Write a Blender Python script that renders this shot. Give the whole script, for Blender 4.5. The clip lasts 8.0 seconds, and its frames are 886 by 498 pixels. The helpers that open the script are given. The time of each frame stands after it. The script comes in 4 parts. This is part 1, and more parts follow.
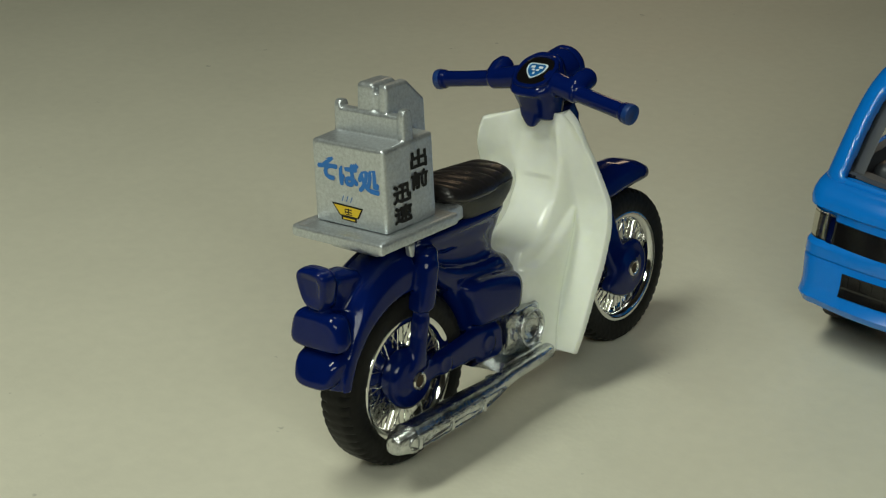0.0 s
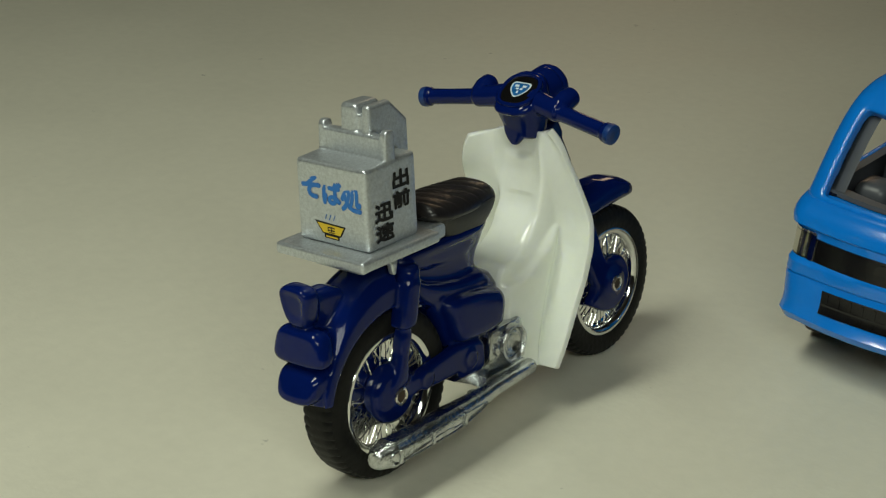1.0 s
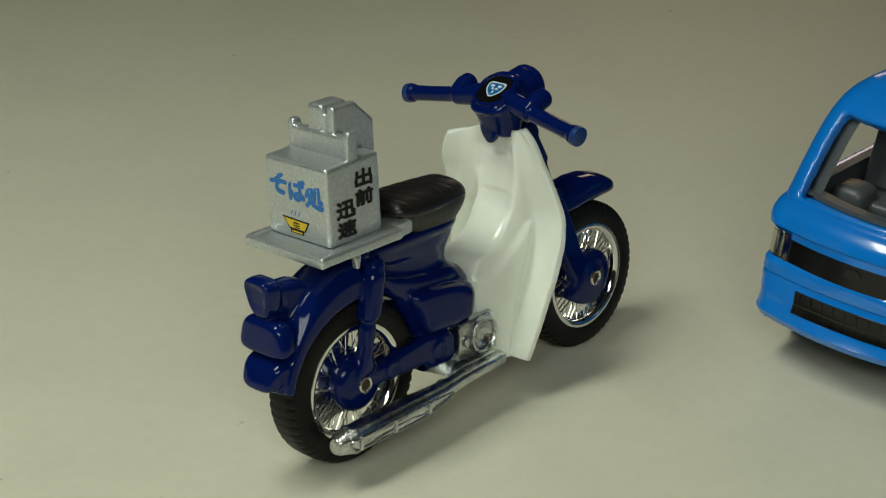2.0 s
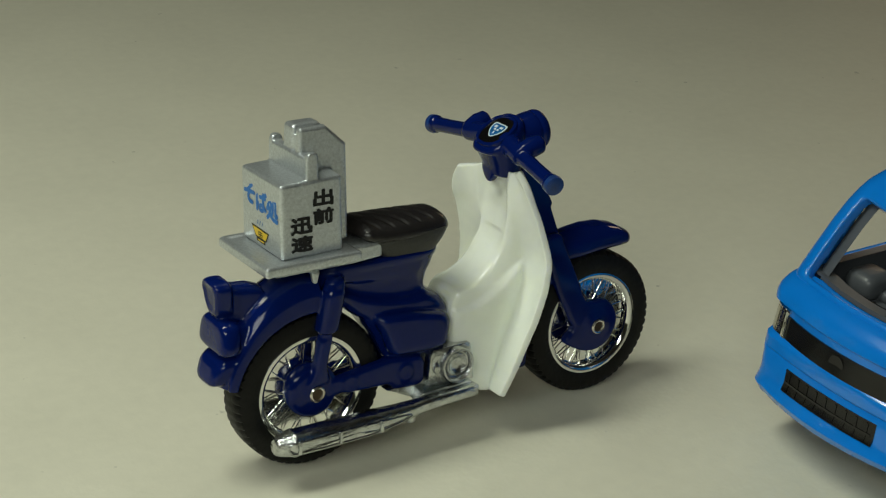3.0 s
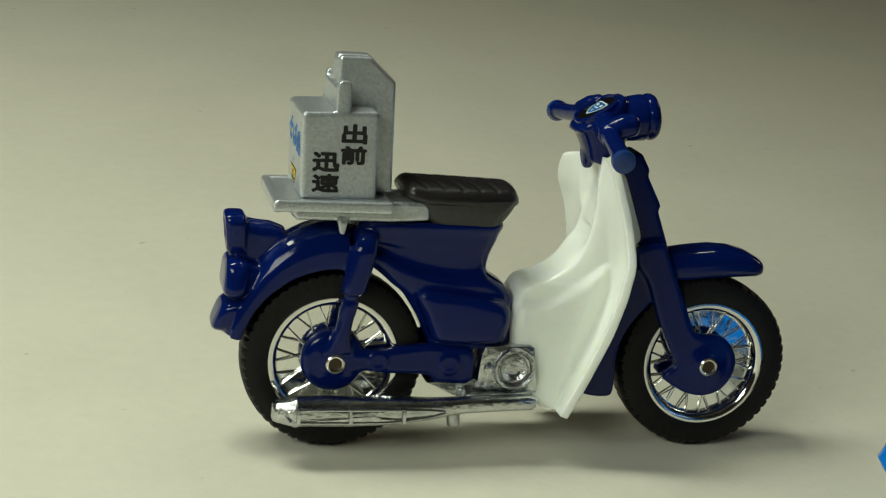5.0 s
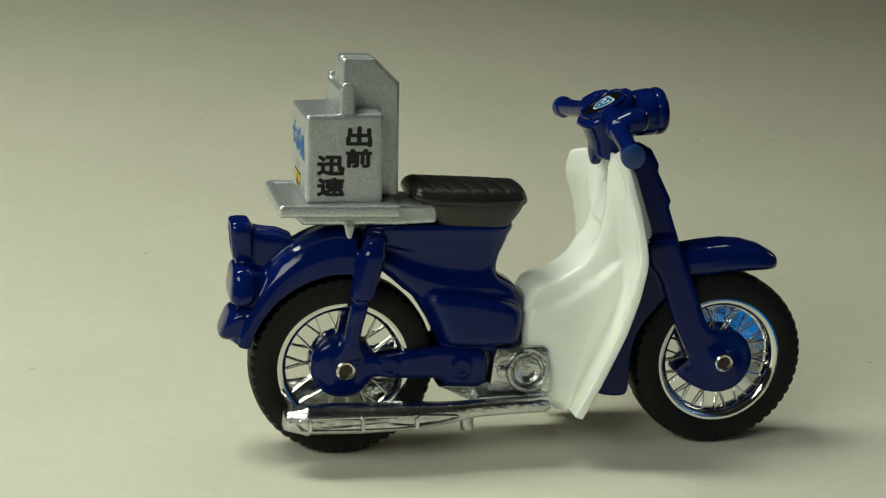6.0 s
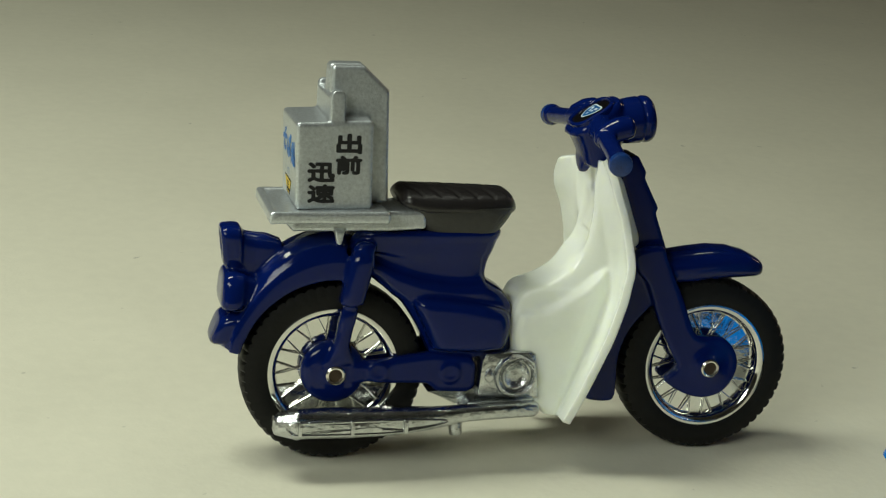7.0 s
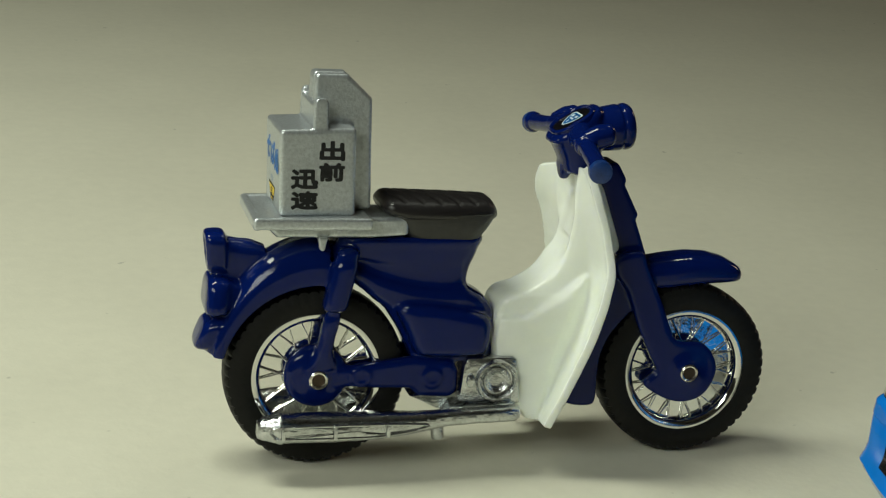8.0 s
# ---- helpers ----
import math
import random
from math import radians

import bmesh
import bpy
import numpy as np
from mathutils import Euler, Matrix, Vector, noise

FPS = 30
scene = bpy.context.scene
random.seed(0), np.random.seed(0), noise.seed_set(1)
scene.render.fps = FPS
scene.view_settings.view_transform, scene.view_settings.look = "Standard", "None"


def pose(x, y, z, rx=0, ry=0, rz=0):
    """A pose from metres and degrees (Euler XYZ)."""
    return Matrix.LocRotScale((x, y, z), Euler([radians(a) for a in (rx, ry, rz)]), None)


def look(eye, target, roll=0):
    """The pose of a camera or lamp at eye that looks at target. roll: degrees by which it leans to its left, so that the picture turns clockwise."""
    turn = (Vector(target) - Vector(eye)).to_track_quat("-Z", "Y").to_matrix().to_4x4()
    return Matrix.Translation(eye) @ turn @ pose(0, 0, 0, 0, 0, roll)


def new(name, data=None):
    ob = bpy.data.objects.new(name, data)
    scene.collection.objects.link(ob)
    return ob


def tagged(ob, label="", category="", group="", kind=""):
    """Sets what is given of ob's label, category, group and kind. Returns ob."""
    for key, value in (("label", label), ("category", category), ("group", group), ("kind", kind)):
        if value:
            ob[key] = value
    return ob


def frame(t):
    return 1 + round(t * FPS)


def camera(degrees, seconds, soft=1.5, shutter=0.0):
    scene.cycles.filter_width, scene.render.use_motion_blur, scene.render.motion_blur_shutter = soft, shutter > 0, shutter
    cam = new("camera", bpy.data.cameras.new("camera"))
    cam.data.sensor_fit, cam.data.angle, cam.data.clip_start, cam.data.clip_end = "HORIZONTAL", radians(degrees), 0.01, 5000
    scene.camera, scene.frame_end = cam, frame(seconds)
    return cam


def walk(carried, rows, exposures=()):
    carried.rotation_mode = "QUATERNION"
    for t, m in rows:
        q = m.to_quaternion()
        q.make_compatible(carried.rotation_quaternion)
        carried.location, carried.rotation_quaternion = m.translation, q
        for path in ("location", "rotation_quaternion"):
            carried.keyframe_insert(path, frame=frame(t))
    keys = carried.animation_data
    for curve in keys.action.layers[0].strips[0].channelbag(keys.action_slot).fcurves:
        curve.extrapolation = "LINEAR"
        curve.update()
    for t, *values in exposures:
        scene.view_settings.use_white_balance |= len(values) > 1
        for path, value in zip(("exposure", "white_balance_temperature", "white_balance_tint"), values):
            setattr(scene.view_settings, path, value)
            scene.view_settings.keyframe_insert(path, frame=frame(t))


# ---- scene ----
cam = camera(29.19, 8.0, soft=1.2)
PATH = [
    (0, pose(-0.12663, -0.08904, 0.08212, 66.638, -2.566, -50.934)),
    (0.5, pose(-0.1265, -0.08921, 0.08233, 66.603, -2.593, -50.9)),
    (1, pose(-0.12642, -0.0915, 0.08487, 66.531, -2.832, -50.615)),
    (1.2, pose(-0.12638, -0.09240, 0.08665, 66.287, -2.862, -50.353)),
    (1.5, pose(-0.12533, -0.0948, 0.08862, 66.188, -2.91, -49.951)),
    (1.7, pose(-0.12428, -0.0977, 0.08975, 65.795, -2.726, -49.014)),
    (2.8, pose(-0.10087, -0.12576, 0.09512, 63.539, -4.242, -36.575)),
    (3, pose(-0.0935, -0.13232, 0.09779, 64.458, -4.587, -32.329)),
    (3.2, pose(-0.08523, -0.13666, 0.10043, 64.120, -6.003, -28.987)),
    (3.5, pose(-0.06945, -0.15031, 0.09578, 66.062, -5.181, -23.256)),
    (3.7, pose(-0.06283, -0.15325, 0.09381, 66.522, -5.780, -20.519)),
    (4, pose(-0.04939, -0.15476, 0.08909, 67.681, -5.393, -16.623)),
    (4.2, pose(-0.04499, -0.15307, 0.08542, 68.133, -5.484, -14.479)),
    (4.5, pose(-0.04474, -0.1473, 0.07875, 69.164, -6.135, -12.997)),
    (5, pose(-0.04277, -0.14178, 0.07223, 69.975, -5.629, -11.52)),
    (5.2, pose(-0.04193, -0.13998, 0.07022, 70.367, -4.789, -11.394)),
    (6.3, pose(-0.04292, -0.13961, 0.07165, 70.031, -4.074, -11.976)),
    (6.5, pose(-0.04255, -0.14046, 0.07137, 70.24, -4.111, -11.982)),
    (7, pose(-0.04329, -0.14069, 0.07214, 70.2, -4.37, -12.352)),
    (7.5, pose(-0.04324, -0.14106, 0.07257, 70.216, -4.521, -12.503)),
    (8, pose(-0.04346, -0.14218, 0.07288, 70.377, -4.579, -12.836)),
]
walk(cam, PATH, [(0, -0.38), (1.7, -0.38), (3.0, -0.33), (3.5, -0.24), (4.0, -0.05), (4.5, 0.0), (8.0, 0.0)])

from mathutils.bvhtree import BVHTree

# ---- world and light ----
world = bpy.data.worlds.new("dim_room")
world.use_nodes = True
world.node_tree.nodes["Background"].inputs[0].default_value = (0.9, 0.95, 1.0, 1)
world.node_tree.nodes["Background"].inputs[1].default_value = 0.05
scene.world = world


def area_lamp(name, eye, target, sx, sy, watts, colour):
    data = bpy.data.lights.new(name, "AREA")
    data.shape, data.size, data.size_y, data.energy, data.color = "RECTANGLE", sx, sy, watts, colour
    ob = new(name, data)
    ob.matrix_world = look(eye, target)
    return ob


area_lamp("desk_light", (-0.15, 0.048, 0.29), (-0.16, -0.14, 0), 0.18, 0.06, 0.78, (0.938, 1.0, 0.84))
area_lamp("left_light", (-0.22, -0.19, 0.20), (-0.08, -0.07, 0.0), 0.20, 0.08, 0.46, (0.938, 1.0, 0.88))
area_lamp("ceiling_light", (0.36, 0.48, 1.42), (0, 0, 0), 0.06, 0.03, 0.54, (0.95, 1.0, 0.86))
area_lamp("room_light", (1.05, 0.62, 0.45), (0, 0, 0), 0.30, 0.15, 0.55, (1.0, 0.72, 0.44))


# ---- materials ----
def material(name, colour, rough=0.5, metal=0.0, coat=0.0, vary=0.06, grain=300.0, bump=0.0, bump_scale=900.0, sub=0.0, spots=0.0):
    """A painted, moulded or cast surface with variation at two scales."""
    m = bpy.data.materials.new(name)
    m.use_nodes = True
    nt = m.node_tree
    b = nt.nodes["Principled BSDF"]
    coord = nt.nodes.new("ShaderNodeTexCoord")
    big, fine = nt.nodes.new("ShaderNodeTexNoise"), nt.nodes.new("ShaderNodeTexNoise")
    big.inputs["Scale"].default_value, fine.inputs["Scale"].default_value = grain, grain * 9
    big.inputs["Detail"].default_value = fine.inputs["Detail"].default_value = 4
    nt.links.new(coord.outputs["Object"], big.inputs["Vector"])
    nt.links.new(coord.outputs["Object"], fine.inputs["Vector"])
    add = nt.nodes.new("ShaderNodeMath")
    add.operation = "ADD"
    nt.links.new(big.outputs["Fac"], add.inputs[0])
    nt.links.new(fine.outputs["Fac"], add.inputs[1])
    ramp = nt.nodes.new("ShaderNodeValToRGB")
    ramp.color_ramp.elements[0].position, ramp.color_ramp.elements[1].position = 0.3, 0.7
    ramp.color_ramp.elements[0].color = (*[c * (1 - vary) for c in colour], 1)
    ramp.color_ramp.elements[1].color = (*[min(1, c * (1 + vary)) for c in colour], 1)
    half = nt.nodes.new("ShaderNodeMath")
    half.operation, half.inputs[1].default_value = "MULTIPLY", 0.5
    nt.links.new(add.outputs[0], half.inputs[0])
    nt.links.new(half.outputs[0], ramp.inputs["Fac"])
    nt.links.new(ramp.outputs["Color"], b.inputs["Base Color"])
    rr = nt.nodes.new("ShaderNodeMapRange")
    rr.inputs["To Min"].default_value, rr.inputs["To Max"].default_value = rough * 0.85, rough * 1.15
    nt.links.new(big.outputs["Fac"], rr.inputs["Value"])
    nt.links.new(rr.outputs[0], b.inputs["Roughness"])
    b.inputs["Metallic"].default_value = metal
    b.inputs["Coat Weight"].default_value = coat
    b.inputs["Coat Roughness"].default_value = 0.06
    if sub:
        b.inputs["Subsurface Weight"].default_value = sub
        b.inputs["Subsurface Radius"].default_value = (0.002, 0.002, 0.0015)
        b.inputs["Subsurface Scale"].default_value = 0.6
    if bump:
        n = nt.nodes.new("ShaderNodeTexNoise")
        n.inputs["Scale"].default_value, n.inputs["Detail"].default_value = bump_scale, 5
        nt.links.new(coord.outputs["Object"], n.inputs["Vector"])
        bp = nt.nodes.new("ShaderNodeBump")
        bp.inputs["Strength"].default_value, bp.inputs["Distance"].default_value = bump, 0.0003
        nt.links.new(n.outputs["Fac"], bp.inputs["Height"])
        nt.links.new(bp.outputs["Normal"], b.inputs["Normal"])
    if spots:
        sp, cut, mix = nt.nodes.new("ShaderNodeTexNoise"), nt.nodes.new("ShaderNodeValToRGB"), nt.nodes.new("ShaderNodeMix")
        sp.inputs["Scale"].default_value, sp.inputs["Detail"].default_value = 380.0, 3
        cut.color_ramp.elements[0].position, cut.color_ramp.elements[1].position = 0.73, 0.77
        mix.data_type = "RGBA"
        mix.inputs[7].default_value = (*[c * (1 - spots) for c in colour], 1)
        nt.links.new(coord.outputs["Object"], sp.inputs["Vector"])
        nt.links.new(sp.outputs["Fac"], cut.inputs["Fac"])
        nt.links.new(cut.outputs["Color"], mix.inputs[0])
        nt.links.new(ramp.outputs["Color"], mix.inputs[6])
        nt.links.new(mix.outputs[2], b.inputs["Base Color"])
    return m


M_BLUE = material("navy_paint", (0.0016, 0.009, 0.092), 0.09, coat=0.0, grain=120, bump=0.10, bump_scale=300)
M_BLUE.node_tree.nodes["Principled BSDF"].inputs["Specular IOR Level"].default_value = 0.27
M_WHITE = material("ivory_plastic", (0.90, 0.95, 0.85), 0.2, grain=90, vary=0.03, bump=0.10, bump_scale=260, sub=0.5)
M_SILVER = material("silver_paint", (0.58, 0.615, 0.635), 0.32, metal=0.7, grain=3600, vary=0.26, bump=0.10, bump_scale=4500)
M_CHROME = material("plated_plastic", (0.80, 0.80, 0.78), 0.07, metal=1.0, grain=200, bump=0.12, bump_scale=350)
M_WEB = material("wheel_web_plating", (0.88, 0.88, 0.85), 0.09, metal=1.0, grain=300, bump=0.3, bump_scale=420)
M_SPOKE = material("spoke_plating", (0.82, 0.82, 0.80), 0.14, metal=1.0, grain=500)
M_CAST = material("cast_plating", (0.58, 0.60, 0.60), 0.2, metal=1.0, grain=1500, vary=0.4, bump=0.4, bump_scale=2600)
M_TYRE = material("black_rubber", (0.008, 0.008, 0.0075), 0.5, grain=250, vary=0.25, bump=0.2, bump_scale=1500)
M_TYRE.node_tree.nodes["Principled BSDF"].inputs["Specular IOR Level"].default_value = 0.2
M_SEAT = material("black_brown_plastic", (0.016, 0.0142, 0.0146), 0.33, grain=200, vary=0.2, bump=0.2, bump_scale=1200)
M_SKIRT = material("dark_grey_plastic", (0.027, 0.0265, 0.024), 0.5, grain=200, vary=0.2, bump=0.2, bump_scale=1500)
M_RIVET = material("rivet_steel", (0.75, 0.72, 0.66), 0.2, metal=1.0, grain=700, vary=0.2)
# brown metal, darkened to paint in the shade of a deep bore
M_BORE_SHADE = material("rivet_bore_shade", (0.07, 0.05, 0.035), 0.4, metal=0.8, grain=900)
M_BLACK = material("black_ink", (0.005, 0.005, 0.005), 0.75)
M_INKBLUE = material("blue_ink", (0.02, 0.16, 0.50), 0.45)
M_YELLOW = material("yellow_ink", (0.72, 0.50, 0.02), 0.45)
M_PALE = material("pale_ink", (0.62, 0.72, 0.78), 0.4)
M_VAN = material("sky_blue_paint", (0.003, 0.20, 0.74), 0.2, coat=0.7, grain=60, vary=0.04, bump=0.06, bump_scale=250)
M_GREY = material("grey_interior_plastic", (0.075, 0.082, 0.092), 0.4, grain=150, vary=0.1)
M_TRIM = material("black_trim", (0.005, 0.0045, 0.0048), 0.22, grain=300, vary=0.2)
M_LENS = material("headlight_print", (0.74, 0.72, 0.64), 0.16, metal=1.0, grain=400, bump=0.2, bump_scale=500)
M_TABLE = material("cream_board", (0.70, 0.675, 0.555), 0.5, grain=60, vary=0.045, bump=0.10, bump_scale=1500, spots=0.3)
M_WALL = material("room_paint", (0.26, 0.25, 0.23), 0.8, grain=5)
M_CEIL = material("ceiling_paint", (0.6, 0.58, 0.54), 0.8, grain=5)
M_WOOD = material("dark_floor", (0.10, 0.07, 0.05), 0.6, grain=8, vary=0.2)

# ---- shape helpers, in millimetres ----
MM = 0.001


def part(name, bm, mat, parent=None, label="", angle=38):
    me = bpy.data.meshes.new(name)
    bmesh.ops.recalc_face_normals(bm, faces=bm.faces)
    bm.transform(Matrix.Scale(MM, 4))
    bm.to_mesh(me)
    bm.free()
    me.materials.append(mat)
    me.polygons.foreach_set("use_smooth", [True] * len(me.polygons))
    me.set_sharp_from_angle(angle=radians(angle))
    ob = new(name, me)
    if parent is not None:
        ob.parent = parent
    if label:
        tagged(ob, label)
    return ob


def curve_through(pts, n=4, closed=False):
    """A smooth line through control points."""
    p = [Vector(q) for q in pts]
    k, out = len(p), []
    for i in range(k if closed else k - 1):
        if closed:
            a, b, c, d = p[i - 1], p[i], p[(i + 1) % k], p[(i + 2) % k]
        else:
            a, b, c, d = p[max(i - 1, 0)], p[i], p[i + 1], p[min(i + 2, k - 1)]
        for j in range(n):
            t = j / n
            out.append(0.5 * (2 * b + (c - a) * t + (2 * a - 5 * b + 4 * c - d) * t * t + (3 * b - a - 3 * c + d) * t ** 3))
    if not closed:
        out.append(p[-1])
    return out


def loft(rings, closed=True, caps=True):
    """A skin over rings of equal count."""
    bm = bmesh.new()
    vs = [[bm.verts.new(v) for v in r] for r in rings]
    n = len(rings[0])
    for a, b in zip(vs, vs[1:]):
        for i in range(n if closed else n - 1):
            j = (i + 1) % n
            bm.faces.new((a[i], a[j], b[j], b[i]))
    if caps and closed:
        bm.faces.new(vs[0])
        bm.faces.new(vs[-1][::-1])
    return bm


def bevelled(bm, width, segments=2, limit=25):
    bmesh.ops.recalc_face_normals(bm, faces=bm.faces)
    bm.normal_update()
    edges = [e for e in bm.edges if len(e.link_faces) == 2 and e.calc_face_angle(0) > radians(limit)]
    if width and edges:
        bmesh.ops.bevel(bm, geom=edges, offset=width, segments=segments, profile=0.5, affect="EDGES", clamp_overlap=True)
    return bm


def prism(profile, y0, y1, bevel=0.25, segments=2, limit=50):
    """A side outline (x, z) drawn out across the width and bevelled."""
    return bevelled(loft([[(x, y0, z) for x, z in profile], [(x, y1, z) for x, z in profile]]), bevel, segments, limit)


def block(x0, x1, y0, y1, z0, z1, bevel=0.2, segments=2):
    return prism([(x0, z0), (x1, z0), (x1, z1), (x0, z1)], y0, y1, bevel, segments, 25)


def turned(profile, cx, cz, n=48, cy=0.0, axis="y"):
    """A profile of (radius, along) turned about an axis."""
    rings = []
    for r, a in profile:
        ring = []
        for i in range(n):
            t = 2 * math.pi * i / n
            c, s = r * math.cos(t), r * math.sin(t)
            ring.append({"y": (cx + c, cy + a, cz + s), "x": (cx + a, cy + c, cz + s), "z": (cx + c, cy + s, cz + a)}[axis])
        rings.append(ring)
    if profile[0][0] > 1.2 and profile[-1][0] > 1.2:
        rings.append(rings[0])
        bm = loft(rings, True, False)
        bmesh.ops.remove_doubles(bm, verts=bm.verts, dist=1e-5)
        return bm
    return loft(rings)


def tube(pts, radius, n=10):
    """A round rod along points; radius may be a list."""
    p = [Vector(q) for q in pts]
    rad = radius if isinstance(radius, (list, tuple)) else [radius] * len(p)
    rings = []
    for i, q in enumerate(p):
        d = (p[min(i + 1, len(p) - 1)] - p[max(i - 1, 0)]).normalized()
        side = d.cross(Vector((0, 0, 1)) if abs(d.z) < 0.9 else Vector((0, 1, 0))).normalized()
        up = side.cross(d)
        rings.append([q + rad[i] * (math.cos(2 * math.pi * k / n) * side + math.sin(2 * math.pi * k / n) * up) for k in range(n)])
    return loft(rings)


def joined(*bms):
    out = bmesh.new()
    for b in bms:
        me = bpy.data.meshes.new("joint")
        b.to_mesh(me)
        b.free()
        out.from_mesh(me)
        bpy.data.meshes.remove(me)
    return out


def mirrored(bm):
    """The same shape on the other side of the bike."""
    bm.transform(Matrix.Diagonal((1, -1, 1, 1)))
    bmesh.ops.reverse_faces(bm, faces=bm.faces)
    return bm


def rounded(hw, hh, power=4.0, n=24):
    """A ring between an ellipse and a rectangle."""
    out = []
    for i in range(n):
        t = 2 * math.pi * i / n
        c, s = math.cos(t), math.sin(t)
        out.append((hw * math.copysign(abs(c) ** (2 / power), c), hh * math.copysign(abs(s) ** (2 / power), s)))
    return out


def thing(name, label, category, group="", m=None):
    ob = new(name)
    ob.empty_display_size = 0.01
    tagged(ob, label, category, group)
    if m is not None:
        ob.matrix_world = m
    return ob


def fused(pieces, mat, parent, voxel=0.12, rounds=14):
    """Castings that flow into one another: the shapes grow together with soft fillets,
    and the common skin is shared out again among the parts named in (name, bm, label)."""
    allm, owner = bmesh.new(), []
    for k, (name, bm, label) in enumerate(pieces):
        bmesh.ops.recalc_face_normals(bm, faces=bm.faces)
        me = bpy.data.meshes.new("joint")
        bm.to_mesh(me)
        bm.free()
        owner += [k] * len(me.polygons)
        allm.from_mesh(me)
        bpy.data.meshes.remove(me)
    allm.faces.ensure_lookup_table()
    tree = BVHTree.FromBMesh(allm)
    me = bpy.data.meshes.new("skin")
    allm.to_mesh(me)
    allm.free()
    ob = new("skin", me)
    mod = ob.modifiers.new("grow", "REMESH")
    mod.mode, mod.voxel_size = "VOXEL", voxel
    soft = ob.modifiers.new("soften", "SMOOTH")
    soft.factor, soft.iterations = 0.5, rounds
    bpy.context.view_layer.update()
    skin = bpy.data.meshes.new_from_object(ob.evaluated_get(bpy.context.evaluated_depsgraph_get()))
    bpy.data.objects.remove(ob)
    bpy.data.meshes.remove(me)
    co = np.empty(len(skin.vertices) * 3)
    skin.vertices.foreach_get("co", co)
    nor = np.empty(len(skin.vertices) * 3)
    skin.vertices.foreach_get("normal", nor)
    co, nor = co.reshape(-1, 3), nor.reshape(-1, 3)
    quads = [tuple(p.vertices) for p in skin.polygons]
    mine = [[] for _ in pieces]
    for q, p in zip(quads, skin.polygons):
        hit = tree.find_nearest(p.center)
        mine[owner[hit[2]]].append(q)
    bpy.data.meshes.remove(skin)
    out = []
    for (name, _, label), faces in zip(pieces, mine):
        used = sorted({v for f in faces for v in f})
        index = {v: i for i, v in enumerate(used)}
        m = bpy.data.meshes.new(name)
        m.from_pydata([tuple(c) for c in co[used] * MM], [], [tuple(index[v] for v in f) for f in faces])
        m.materials.append(mat)
        m.polygons.foreach_set("use_smooth", [True] * len(faces))
        m.normals_split_custom_set_from_vertices([tuple(n) for n in nor[used]])
        o = new(name, m)
        o.parent = parent
        if label:
            tagged(o, label)
        out.append(o)
    return out


# ---- room and table ----
def plain_box(name, x0, x1, y0, y1, z0, z1, mat, parent=None, bevel=0.0, label="", kind="", category=""):
    ob = part(name, block(x0 * 1000, x1 * 1000, y0 * 1000, y1 * 1000, z0 * 1000, z1 * 1000, bevel), mat, parent, label)
    return tagged(ob, category=category, kind=kind)


FLOOR = -0.72
plain_box("floor", -1.5, 1.6, -1.4, 1.7, FLOOR - 0.05, FLOOR, M_WOOD, label="dark wooden floor under the table", kind="structure", category="floor")
plain_box("ceiling", -1.5, 1.6, -1.4, 1.7, 1.45, 1.5, M_CEIL, label="pale painted ceiling of a dim room", kind="structure", category="ceiling")
for nm, x0, x1, y0, y1 in (("wall_west", -1.55, -1.5, -1.4, 1.7), ("wall_east", 1.6, 1.65, -1.4, 1.7), ("wall_south", -1.5, 1.6, -1.45, -1.4), ("wall_north", -1.5, 1.6, 1.7, 1.75)):
    plain_box(nm, x0, x1, y0, y1, FLOOR, 1.45, M_WALL, label="plain grey painted wall", kind="structure", category="wall")
table = thing("table", "wide table with a smooth cream matt top", "table", m=pose(0, 0, FLOOR))
top = plain_box("tabletop", -0.75, 0.95, -0.45, 0.95, -0.025, 0.0, M_TABLE, bevel=1.5)
top.parent, top.location = table, (0, 0, -FLOOR)
for lx in (-0.68, 0.88):
    for ly in (-0.38, 0.88):
        leg = plain_box("leg", lx - 0.03, lx + 0.03, ly - 0.03, ly + 0.03, FLOOR, -0.025, M_WOOD)
        leg.parent, leg.location = table, (0, 0, -FLOOR)

# ---- toy motorcycle ----
bike = thing("toy_motorcycle", "glossy navy toy delivery motorcycle with ivory leg shield on a table", "toy motorcycle", m=pose(0, 0, 0, -6.0))
AX_R, AX_F, HUB_Z, TYRE_R = -18.0, 18.0, 8.45, 8.45


